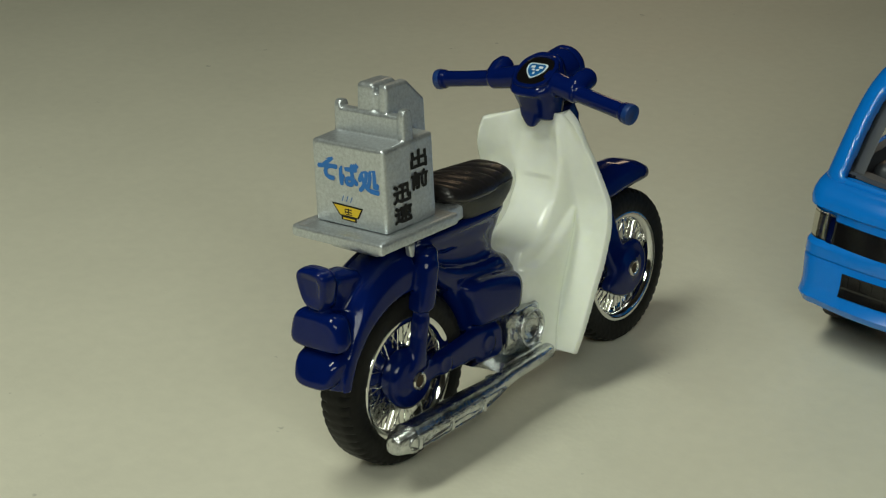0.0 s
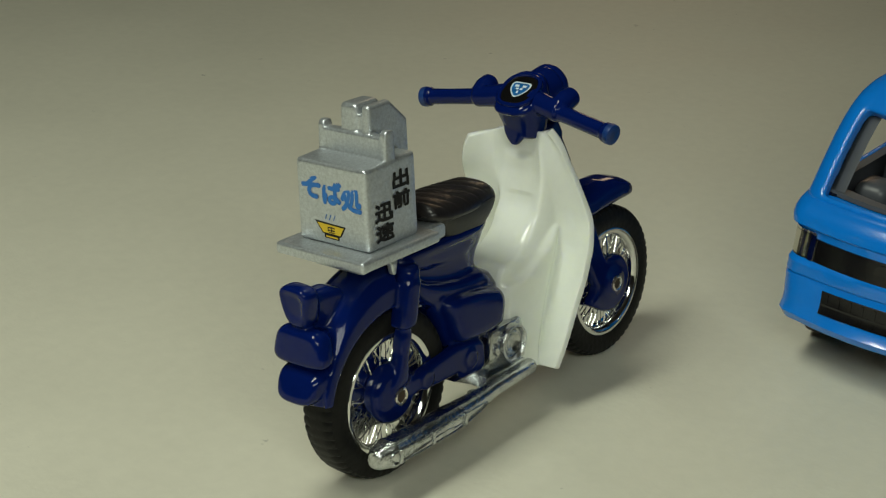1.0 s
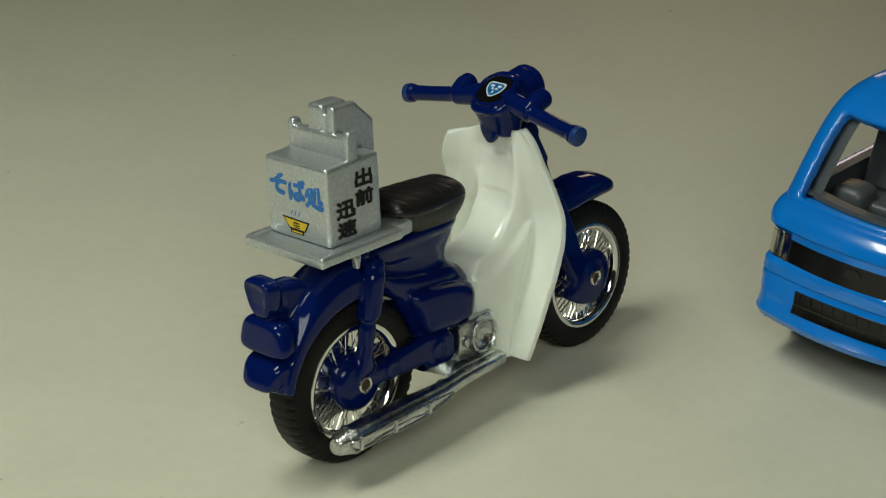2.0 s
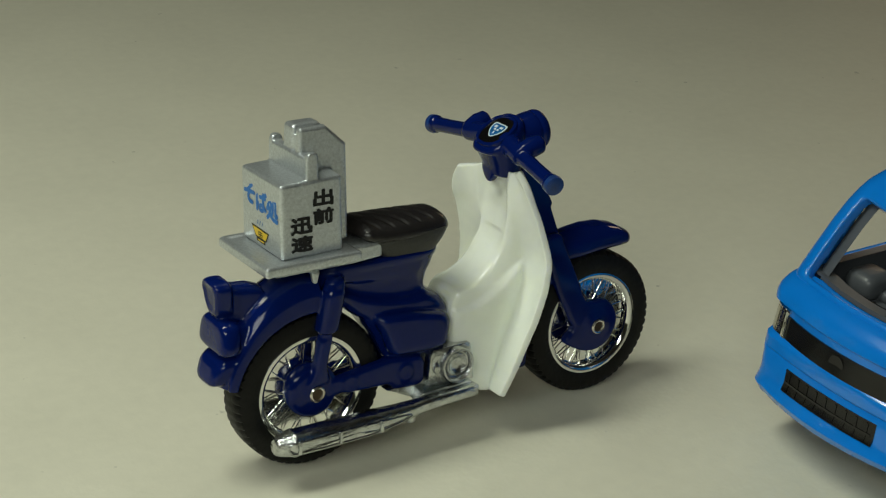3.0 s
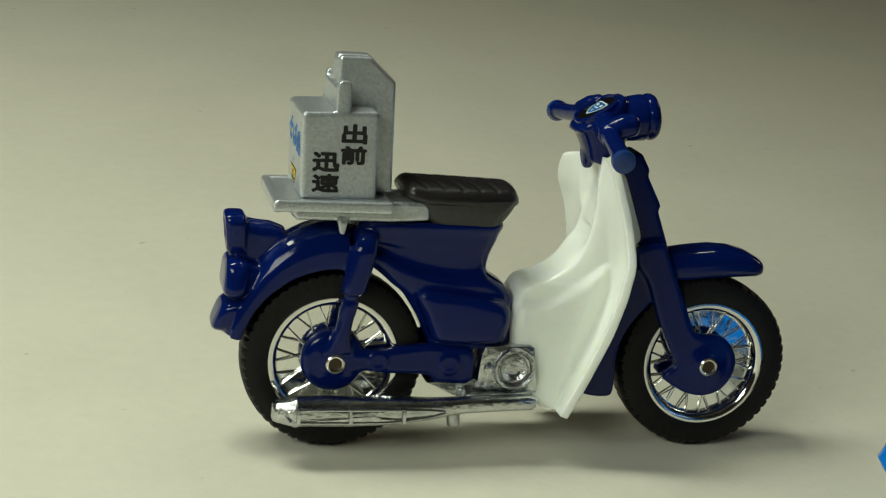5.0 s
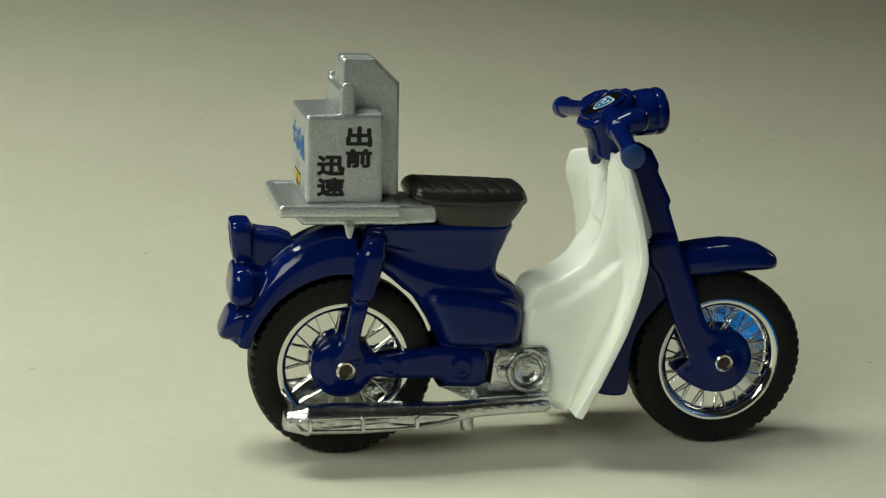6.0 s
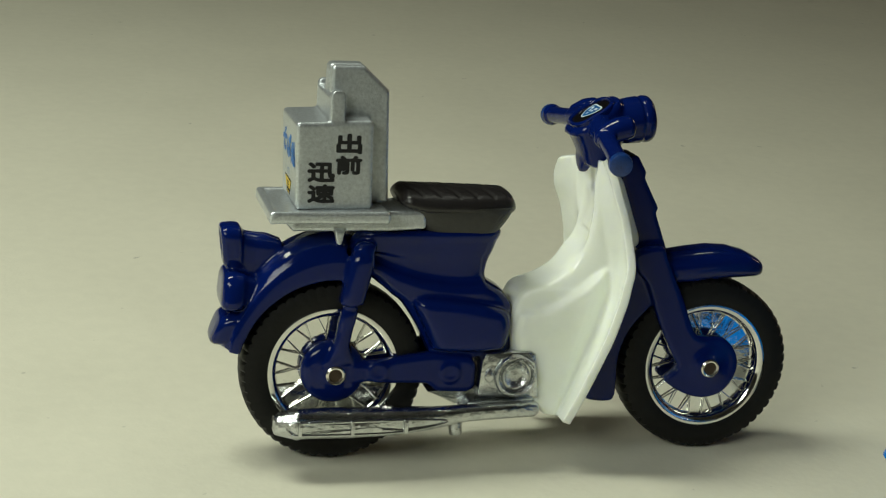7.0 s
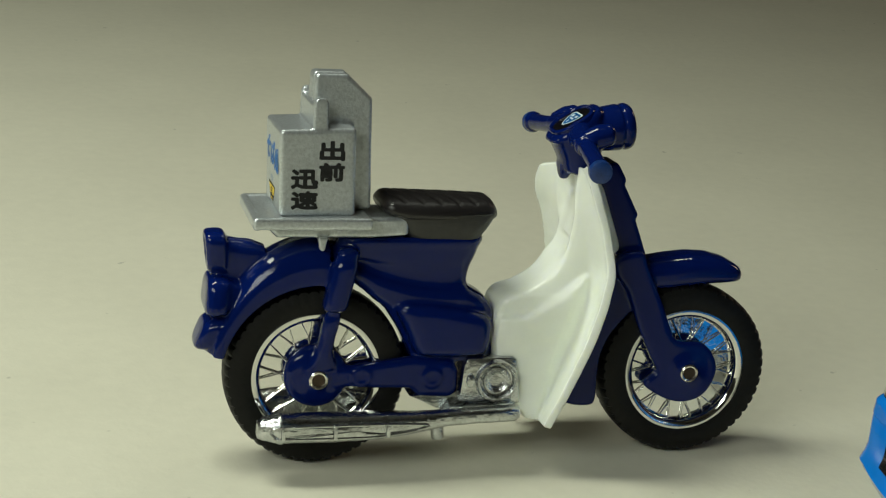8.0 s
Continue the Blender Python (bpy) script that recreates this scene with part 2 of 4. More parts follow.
def make_wheel(name, cx, cy=-0.1):
    wheel = part(name, turned([(1.0, -1.2), (2.4, -1.25), (2.7, -0.9), (5.1, -0.88), (5.3, -1.2), (5.3, 1.2), (5.1, 0.88), (2.7, 0.9), (2.4, 1.25), (1.0, 1.2)], cx, HUB_Z, 48, cy), M_WEB, bike, "plated wheel with a solid bright web")
    outline = [(5.85, -1.75), (6.3, -1.95), (7.0, -2.0), (7.6, -1.95), (8.12, -1.75), (8.36, -1.35), (8.42, -0.6), (8.42, 0.6), (8.36, 1.35), (8.12, 1.75), (7.6, 1.95), (7.0, 2.0), (6.3, 1.95), (5.85, 1.75), (5.6, 0)]
    n, rings = 208, []
    for r, y in outline + outline[:1]:
        ring = []
        for k in range(n):
            cut = 0.22 * (k % 4 == 0) * {1.35: 1.0, 1.75: 0.9}.get(abs(y), 0.0)
            a = 2 * math.pi * k / n
            ring.append((cx + (r - cut) * math.cos(a), cy + y, HUB_Z + (r - cut) * math.sin(a)))
        rings.append(ring)
    tyre = loft(rings, True, False)
    bmesh.ops.remove_doubles(tyre, verts=tyre.verts, dist=1e-5)
    part("tyre", tyre, M_TYRE, wheel, "black rubber tyre with a knobbed tread", 30)
    part("rim", joined(*[turned([(5.05, s * 0.7), (5.2, s * 1.45), (5.45, s * 1.8), (5.75, s * 1.95), (6.0, s * 1.92), (6.1, s * 1.75), (5.9, s * 1.5), (5.3, s * 1.0)], cx, HUB_Z, 64, cy) for s in (-1, 1)]), M_CHROME, wheel, "bright plated rim")
    for s in (-1, 1):
        for k in range(28):
            a = 2 * math.pi * (k + 0.3) / 28
            lean = 0.22 if k % 2 else -0.22
            p = (cx + 2.5 * math.cos(a), cy + s * 1.25, HUB_Z + 2.5 * math.sin(a))
            q = (cx + 5.2 * math.cos(a + lean), cy + s * 1.1, HUB_Z + 5.2 * math.sin(a + lean))
            part("spoke", tube([p, q], 0.075, 6), M_SPOKE, wheel)
    return wheel


make_wheel("rear_wheel", AX_R)
make_wheel("front_wheel", AX_F)


def rivet(cx, cz, parent):
    for s in (-1, 1):
        r = part("rivet", turned([(0.5, s * 2.9), (0.54, s * 3.2), (0.62, s * 3.36), (0.75, s * 3.4), (0.88, s * 3.3), (0.93, s * 2.9)], cx, cz, 28), M_RIVET, parent, "steel rivet end with a bored centre")
        # shallow disc; its dark colour stands in for shade inside the hole
        part("bore_shade", turned([(0.01, s * 3.2), (0.3, s * 3.2), (0.56, s * 3.22)], cx, cz, 16), M_BORE_SHADE, r)


# rear part of the body
rear_castings, front_castings, head_castings = [], [], []
FOLD = ((-14.2, 18.8), (-13.0, 18.1), (-11.0, 17.45), (-9.0, 16.95), (-6.5, 16.75), (-4.4, 16.85), (-3.5, 16.6), (-1.5, 16.2))


def along(table, x):
    """Height of a line through (x, z) pairs."""
    if x <= table[0][0]:
        return table[0][1]
    for (a, p), (b, q) in zip(table, table[1:]):
        if x <= b:
            return p + (q - p) * (x - a) / (b - a)
    return table[-1][1]


rows_body = [  # height, share of the fold line, height over it, rear x, front x, half width
    (9.8, 0, 0, -9.0, -1.2, 2.3), (10.4, 0, 0, -9.3, -1.2, 2.55), (12.5, 0, 0, -10.3, -1.2, 2.6), (14.2, 0, 0, -11.4, -1.3, 2.7), (15.0, 0.4, -1.5, -12.9, -1.6, 2.62), (16.6, 1, -0.95, -16.0, -1.9, 2.75), (17.0, 1, -0.45, -17.4, -2.4, 2.68), (17.4, 1, -0.1, -17.4, -3.3, 2.4),
    (17.8, 1, 0.2, -17.2, -3.9, 2.02), (18.4, 1, 0.9, -17.2, -4.0, 1.98), (19.3, 0.3, 1.7, -17.2, -3.7, 2.25), (20.4, 0, 0, -17.0, -3.2, 2.62), (21.0, 0, 0, -16.7, -2.95, 2.86), (21.45, 0, 0, -16.4, -2.8, 2.95), (21.7, 0, 0, -16.3, -2.85, 2.8), (21.8, 0, 0, -16.2, -3.1, 2.4)]
lines = [curve_through([(r[a], r[b], r[c]) for r in rows_body], 3) for a, b, c in ((0, 1, 2), (3, 4, 5))]
rings = []
for p, q in zip(*lines):
    ring = []
    for u, v in rounded((q.y - q.x) / 2, q.z, 4.2, 60):
        x = (q.x + q.y) / 2 + u
        ring.append((x, v, (1 - p.y) * p.x + p.y * (along(FOLD, x) + p.z)))
    rings.append(ring)
rear_castings.append(("main_body", loft(rings), "glossy navy painted rear body"))

# rear fender: an arch over the wheel, thicker towards the crown
crown = [(167, 10.5), (160, 10.7), (152, 10.75), (140, 11.1), (125, 11.9), (110, 12.6), (96, 13.0), (86, 12.9)]
rings = []
for deg, rc in [(v.x, v.y) for v in curve_through([(a, r, 0) for a, r in crown], 4)]:
    a = radians(deg)
    ri = 8.8
    h = (ri + rc) / 2
    right = [(2.75, ri), (2.85, ri + 0.3), (2.85, h - 0.2), (2.7, h + 0.3), (2.3, rc - 0.8), (1.7, rc - 0.36), (0.9, rc - 0.08)]
    sec = [(-y, r) for y, r in right] + [(0, rc)] + right[::-1] + [(2.2, ri), (1.9, ri + 0.2), (0, ri + 0.3), (-1.9, ri + 0.2), (-2.2, ri)]
    rings.append([(AX_R + r * math.cos(a), y, HUB_Z + r * math.sin(a)) for y, r in sec])
rear_castings.append(("rear_fender", loft(rings), "navy rear mudguard arching over the tyre"))


def padded(rows, power=3.0, n=36):
    """A cushion-like casting: (x, middle z, half width, half height) from back to front."""
    return loft([[(x + lean * v, u * (1 + taper * v / hz), cz + v) for u, v in rounded(hy, hz, power, n)] for x, cz, hy, hz, lean, taper in rows])


rear_castings.append(("mud_flap", padded([(-28.9, 12.4, 1.2, 0.6, 0.42, 0.1), (-28.75, 12.45, 2.0, 1.15, 0.42, 0.1), (-28.3, 12.5, 2.35, 1.5, 0.42, 0.1), (-27.5, 12.6, 2.5, 1.7, 0.42, 0.1), (-26.6, 12.7, 2.45, 1.7, 0.42, 0.1), (-26.0, 12.9, 2.0, 1.5, 0.42, 0.1)], 3.4, 36), ""))
rear_castings.append(("tail_lamp", padded([(-28.1, 20.1, 0.9, 0.9, -0.1, 0.1), (-28.3, 20.1, 1.25, 1.5, -0.1, 0.2), (-28.2, 20.0, 1.45, 1.8, -0.1, 0.24), (-27.9, 19.9, 1.6, 2.0, -0.1, 0.26), (-27.2, 19.85, 1.65, 2.1, -0.1, 0.26), (-26.6, 19.85, 1.6, 2.05, -0.05, 0.24), (-26.3, 19.3, 1.2, 1.95, 0.0, 0.15), (-25.4, 19.0, 1.1, 2.1, 0.0, 0.1), (-24.2, 19.2, 1.2, 1.8, 0.0, 0.05), (-22.9, 19.6, 1.2, 0.9, 0.0, 0.0)], 3.2, 40), "navy tail lamp housing with a rounded face"))
rear_castings.append(("plate_holder", padded([(-28.3, 16.1, 1.6, 0.9, 0.08, -0.1), (-28.25, 16.1, 2.35, 1.3, 0.08, -0.1), (-28.1, 16.1, 2.7, 1.6, 0.08, -0.12), (-27.7, 16.1, 2.95, 1.8, 0.08, -0.14), (-27.1, 16.1, 3.0, 1.85, 0.08, -0.14), (-26.5, 16.1, 2.9, 1.7, 0.08, -0.12), (-26.0, 16.1, 2.4, 1.5, 0.08, -0.1), (-24.8, 16.0, 2.0, 1.2, 0.08, 0.0)], 4.0, 40), "navy number plate holder"))

# side covers, swing arms, shocks, hubs
for s in (-1, 1):
    def sided(bm, s=s):
        return bm if s < 0 else mirrored(bm)
    outline = curve_through([(-10.8, 15.0, 0), (-10.1, 15.55, 0), (-9.0, 15.6, 0), (-6.4, 15.35, 0), (-3.4, 14.7, 0), (-2.3, 14.1, 0), (-1.95, 13.0, 0), (-2.3, 11.2, 0), (-2.9, 10.7, 0), (-5.4, 10.55, 0), (-8.2, 10.7, 0), (-9.0, 11.2, 0), (-9.8, 13.0, 0)], 3, True)
    rear_castings.append(("side_cover", sided(loft([[(-6.3 + (p.x + 6.3) * f, y, 13.3 + (p.y - 13.3) * f) for p in outline] for y, f in ((-2.0, 1.06), (-2.6, 1.05), (-3.0, 1.02), (-3.32, 0.97), (-3.6, 0.9), (-3.78, 0.8), (-3.86, 0.6), (-3.88, 0.3))])), "glossy navy side cover"))
    rear_castings.append(("swing_arm", sided(prism([(-18.0, 9.6), (-14.6, 9.7), (-13.0, 9.9), (-9.2, 10.4), (-5.3, 10.0), (-4.8, 9.2), (-4.8, 6.9), (-5.6, 6.5), (-8.6, 6.6), (-9.2, 7.4), (-13.4, 7.5), (-15.0, 7.7), (-18.0, 7.2)], -3.05, -1.6, 0.6, 4)), ""))
    for bx, bz in ((-14.0, 8.7), (-7.3, 8.5)):
        rear_castings.append(("boss", sided(turned([(0.01, -3.12), (0.5, -3.13), (0.7, -3.22), (0.9, -3.2), (1.05, -3.0), (1.05, -2.7)], bx, bz, 20)), ""))
    rear_castings.append(("shock_absorber", sided(loft([[(cx + u, -2.75 + v, z) for u, v in rounded(hx, hy, 2.6, 24)] for cx, z, hx, hy in ((-15.6, 20.9, 0.4, 0.4), (-15.63, 20.75, 0.8, 0.75), (-15.7, 20.4, 1.02, 0.98), (-15.86, 19.6, 1.06, 1.05), (-15.92, 19.3, 1.2, 1.2), (-16.26, 17.6, 1.2, 1.2), (-16.69, 15.45, 1.18, 1.18), (-16.75, 15.15, 1.1, 1.1), (-16.76, 15.1, 0.74, 0.8), (-16.86, 14.6, 0.7, 0.76), (-16.92, 14.3, 0.8, 0.84), (-17.14, 13.2, 0.78, 0.84), (-17.2, 12.9, 0.72, 0.8), (-17.54, 11.2, 0.78, 0.8), (-17.6, 10.4, 1.1, 0.7), (-17.8, 9.5, 1.5, 0.55))])), "navy rear shock absorber"))
    for nm, cx, size in (("rear_hub", AX_R, 1.0), ("front_hub", AX_F, 0.87)):
        (rear_castings if cx < 0 else front_castings).append((nm, sided(turned([(size * r, y) for r, y in ((2.85, -1.0), (2.98, -1.7), (3.0, -2.1), (2.9, -2.45), (2.65, -2.75), (2.25, -2.92), (1.7, -3.0), (1.3, -3.06), (1.05, -3.16), (0.9, -3.18), (0.3, -3.18), (0.01, -3.18))], cx - 0.1, 8.62, 48)), "round navy hub cover"))
rivet(AX_R, 8.53, bike)
rivet(AX_F, 8.53, bike)

fused(rear_castings, M_BLUE, bike)

# engine and exhaust
engine = part("engine", joined(prism([(-4.7, 6.2), (-4.4, 9.6), (-4.1, 10.4), (0.3, 10.5), (0.75, 10.2), (1.3, 5.9)], -3.3, 3.3, 0.3), prism([(-9.4, 6.6), (-8.4, 6.2), (-6.6, 5.3), (0.6, 5.3), (0.8, 6.8), (-5.0, 7.0)], -2.6, 2.6, 0.3)), M_CAST, bike, "bright plated engine block")
for s in (-1, 1):
    cover = part("clutch_cover", turned([(2.05, s * 3.0), (2.05, s * 3.65), (1.92, s * 3.9), (1.72, s * 3.92), (1.6, s * 3.8), (1.5, s * 3.45), (1.36, s * 3.4), (1.25, s * 3.6), (1.12, s * 3.62), (0.8, s * 3.4), (0.4, s * 3.25), (0.2, s * 3.3), (0.01, s * 3.32)], -1.2, 8.25, 40), M_CAST, engine, "round ribbed plated cover")
    part("bolt", prism([(-4.2, 8.2), (-3.85, 7.6), (-3.4, 7.7), (-3.25, 8.3), (-3.5, 8.9), (-3.95, 8.85)], s * 3.7 if s < 0 else 3.2, -3.2 if s < 0 else 3.7, 0.18, 2), M_CAST, engine)
part("stand_stub", tube([(-6.6, -2.6, 4.6), (-6.5, -2.7, 3.4), (-6.4, -2.7, 2.5)], [0.6, 0.65, 0.6], 12), M_CAST, engine)

rings = []
for x, cz, hy, hz in ((-23.75, 4.5, 0.55, 0.55), (-23.65, 4.5, 0.8, 0.82), (-23.3, 4.5, 0.95, 0.98), (-21.95, 4.5, 1.28, 1.28), (-21.8, 4.5, 1.38, 1.38), (-21.5, 4.5, 1.4, 1.4), (-21.35, 4.5, 1.3, 1.32), (-17, 4.5, 1.32, 1.34), (-12.5, 4.6, 1.26, 1.25), (-9.5, 4.75, 1.05, 1.02), (-7.5, 4.95, 0.9, 0.85), (-6.0, 5.15, 0.8, 0.75), (-3.0, 5.3, 0.75, 0.72), (0.4, 5.45, 0.7, 0.75), (0.8, 5.45, 0.45, 0.5)):
    rings.append([(x, -4.55 + u, cz + v) for u, v in rounded(hy, hz, 2.8, 28)])
exhaust = part("exhaust", loft(rings), M_CAST, bike, "bright plated exhaust silencer with a pressed guard", 45)
guard = [(-22.5, 4.45), (-22.2, 4.0), (-21.4, 3.85), (-14.0, 3.85), (-10.4, 4.15), (-7.9, 4.7), (-10.0, 4.95), (-14.0, 5.05), (-21.4, 5.0), (-22.2, 4.9)]
line = curve_through([(x, z, 0) for x, z in guard], 4, True)


def skin(x):
    return -4.55 - along(((-23.3, 0.95), (-21.9, 1.3), (-12.5, 1.24), (-9.5, 1.03), (-7.5, 0.88)), x)


pts = [(v.x, skin(v.x) + 0.02, v.y) for v in line]
part("guard_rim", tube(pts + pts[:1], 0.16, 8), M_CAST, exhaust)
part("guard_panel", loft([[(-14.6 + (v.x + 14.6) * f, skin(v.x) - d, 4.5 + (v.y - 4.5) * f) for v in line] for f, d in ((0.95, -0.15), (0.9, 0.06), (0.72, 0.1), (0.45, 0.12), (0.1, 0.12))]), M_CAST, exhaust, "", 60)
for gx in (-21.45, -16.7, -11.8):
    part("guard_clip", block(gx - 0.2, gx + 0.2, skin(gx) - 0.3, skin(gx) + 0.4, 3.75, 5.2, 0.14), M_CAST, exhaust)
part("foot_step", prism([(-6.4, 5.1), (-5.6, 5.9), (0.4, 6.1), (0.9, 5.8), (0.9, 5.0), (0.5, 4.8)], -3.9, 3.9, 0.3, 3), M_CAST, bike)

# seat
seat_len = 110
rings_c, rings_s = [], []
for i in range(seat_len + 1):
    f = i / seat_len
    x = -12.7 + 11.0 * (0.5 - 0.5 * math.cos(math.pi * f)) if i in (0, seat_len) else -12.7 + 11.0 * f
    end = math.sqrt(max(0.0, 1 - (1 - min(f / 0.10, 1)) ** 2)) * math.sqrt(max(0.0, 1 - (1 - min((1 - f) / 0.11, 1)) ** 2))
    hw = (3.3 + 0.5 * math.sin(math.pi * f) - 0.7 * f) * (0.6 + 0.4 * end)
    top, low = 24.2 + 1.4 * end - 0.3 * f, 24.0 - 0.75 * end + 0.7 * (1 - min(1, f / 0.22)) - 0.25 * f
    ring = []
    for u, v in rounded(hw, 1.0, 2.5, 40):
        z = low + (top - low) * (0.36 + (0.64 if v > 0 else 0.36) * v)
        if v > 0.55 and 0.08 < f < 0.95:
            z -= 0.15 * min(1.0, (v - 0.55) / 0.35) * max(0, math.cos((x + 0.45 * u) * 2 * math.pi / 1.7)) ** 4
        ring.append((x, u, z))
    rings_c.append(ring)
seat = part("seat", loft(rings_c), M_SEAT, bike, "dark brown-black ribbed saddle", 60)
for z, x0, x1, hw in ((21.6, -10.2, -3.2, 2.75), (22.2, -10.6, -2.75, 3.0), (22.9, -11.0, -2.3, 3.22), (23.5, -11.5, -2.0, 3.3), (24.0, -11.8, -1.85, 3.3)):
    rings_s.append([((x0 + x1) / 2 + u, v, z) for u, v in rounded((x1 - x0) / 2, hw, 4.5, 32)])
part("seat_base", loft(rings_s), M_SKIRT, seat, "matt dark grey lower rim of the saddle")

# luggage rack
rack_castings = [("luggage_rack", prism([(-24.3, 23.5), (-24.0, 23.15), (-14.2, 23.2), (-13.9, 23.7), (-14.1, 24.15), (-24.0, 23.95)], -5.0, 5.0, 0.3, 2), "flat silver painted luggage rack")]
rack_castings.append(("rack_base", prism([(-23.2, 23.5), (-22.9, 22.5), (-22.2, 21.8), (-13.6, 21.8), (-10.2, 22.0), (-10.2, 23.7), (-13.8, 23.7)], -2.9, 2.9, 0.3), ""))
rack_castings.append(("rack_rim", joined(block(-24.5, -14.0, -5.35, -4.6, 23.05, 24.15, 0.25, 3), block(-24.65, -23.9, -5.35, 5.35, 23.0, 24.1, 0.25, 3), block(-24.5, -14.0, 4.6, 5.35, 23.05, 24.15, 0.25, 3)), ""))
for s in (-1, 1):
    rack_castings.append(("peg", prism([(-18.6, 22.0), (-18.35, 20.7), (-17.9, 20.6), (-17.6, 22.0)], s * 2.9 - 0.35, s * 2.9 + 0.35, 0.15), ""))

rack, *others = fused(rack_castings, M_SILVER, bike, 0.1, 5)
for ob in others:
    ob.parent = rack

# delivery box
box_castings = [("delivery_box", bevelled(loft([[(-22.25, -3.95, 24.0), (-15.4, -3.95, 24.0), (-15.4, 4.5, 24.0), (-22.3, 4.5, 24.0)], [(-22.4, -4.0, 31.75), (-15.6, -4.0, 32.0), (-15.6, 4.3, 32.0), (-22.5, 4.3, 31.75)]]), 0.35, 3), "silver painted noodle delivery box with printed lettering")]
profile = [(-15.6, 24.1), (-13.6, 24.2), (-13.9, 34.3), (-16.2, 36.45), (-19.1, 36.45), (-19.3, 31.6), (-15.6, 31.6)]
box_castings.append(("spring_holder", prism(profile, -0.3, 1.7, 0.4, 3), "tall silver holder with a sloped corner"))
box_castings.append(("holder_plate", prism(profile, -1.8, -0.85, 0.3, 3), ""))
box_castings.append(("holder_web", prism([(-15.7, 24.1), (-13.7, 24.2), (-14.0, 33.8), (-16.2, 35.6), (-18.9, 35.5), (-19.1, 31.6), (-15.6, 31.6)], -1.2, 0.0, 0.1), ""))
box_castings.append(("handle_bar", block(-19.4, -18.2, -3.5, 3.9, 31.4, 33.95, 0.25), ""))
for hy in (-3.55, 3.85):
    box_castings.append(("handle_post", bevelled(loft([[(-18.8 + u, hy + v, z) for u, v in rounded(hx, 0.38, 5, 16)] for z, hx in ((31.4, 0.72), (34.1, 0.66), (34.45, 0.5), (34.55, 0.25))]), 0), ""))
box, *others = fused(box_castings, M_SILVER, bike, 0.1, 5)
for ob in others:
    ob.parent = box


def glyph(char, width, height, place, mat, bold=0.095):
    """One printed character, laid flat in the pose place, width by height millimetres."""
    data = bpy.data.curves.new("glyph", "FONT")
    data.body, data.size, data.extrude, data.resolution_u = char, 1.0, 0.0, 3
    ob = new("glyph", data)
    bpy.context.view_layer.update()
    me = bpy.data.meshes.new_from_object(ob.evaluated_get(bpy.context.evaluated_depsgraph_get()))
    bpy.data.objects.remove(ob)
    bm = bmesh.new()
    bm.from_mesh(me)
    bpy.data.meshes.remove(me)
    xs, ys = [v.co.x for v in bm.verts], [v.co.y for v in bm.verts]
    for v in bm.verts:
        v.co = ((v.co.x - min(xs)) / (max(xs) - min(xs)) * width - width / 2, (v.co.y - min(ys)) / (max(ys) - min(ys)) * height - height / 2, 0.0)
    copies = []
    for k in range(9):
        c = bm.copy()
        r = 0.0 if k == 8 else bold
        c.transform(Matrix.Translation((r * math.cos(k * math.pi / 4), r * math.sin(k * math.pi / 4), 0.0015 * k)))
        copies.append(c)
    bm.free()
    bm = joined(*copies)
    bm.transform(place)
    return part("lettering", bm, mat, box)


SIDE = Matrix(((1, 0, 0, 0), (0, 0, -1, 0), (0, 1, 0, 0), (0, 0, 0, 1)))
BACK = Matrix(((0, 0, -1, 0), (-1, 0, 0, 0), (0, 1, 0, 0), (0, 0, 0, 1)))
for char, x, z, w, h in (("出", -17.72, 29.95, 2.1, 1.6), ("前", -17.7, 28.05, 2.15, 1.5), ("迅", -20.1, 27.4, 2.25, 1.6), ("速", -20.05, 25.5, 2.25, 1.5)):
    glyph(char, w, h, Matrix.Translation((x, -4.03, z)) @ SIDE, M_BLACK)
for char, y, z, w, h in (("そ", 2.55, 29.35, 2.15, 2.1), ("ば", 0.05, 29.1, 2.15, 2.2), ("処", -2.2, 28.9, 2.3, 2.4)):
    glyph(char, w, h, Matrix.Translation((-22.3 - 0.02 * (z - 24) - 0.012 * y, y, z)) @ Matrix.Rotation(radians(0.75), 4, "Y") @ BACK, M_INKBLUE, 0.12)


def flat(pts, x, mat, name, parent):
    bm = bmesh.new()
    bm.faces.new([bm.verts.new((x - 0.02 - 0.02 * (z - 24) - 0.012 * y, y, z)) for y, z in pts])
    return part(name, bm, mat, parent)


bowl = flat([(2.35, 26.15), (-1.35, 26.05), (-0.75, 25.0), (-0.5, 24.95), (-0.5, 24.6), (1.3, 24.65), (1.3, 25.0), (1.5, 25.05)], -22.275, M_BLACK, "bowl_picture", box)
flat([(2.1, 26.0), (-1.1, 25.9), (-0.6, 25.1), (1.4, 25.15)], -22.29, M_YELLOW, "bowl_fill", bowl)
flat([(1.1, 24.9), (-0.3, 24.87), (-0.3, 24.72), (1.1, 24.75)], -22.29, M_YELLOW, "bowl_foot", bowl)
for y0, z0, w, h in ((0.8, 25.75, 0.8, 0.12), (0.75, 25.5, 0.75, 0.12), (0.7, 25.28, 0.7, 0.1), (0.45, 25.8, 0.12, 0.5), (0.85, 25.7, 0.1, 0.4)):
    flat([(y0, z0), (y0 - w, z0), (y0 - w, z0 - h), (y0, z0 - h)], -22.3, M_BLACK, "bowl_mark", bowl)
for y0 in (1.15, 0.65, 0.15):
    flat([(y0, 26.4), (y0 - 0.1, 26.4), (y0 - 0.35, 26.95), (y0 - 0.25, 26.95)], -22.28, M_INKBLUE, "steam_line", bowl)

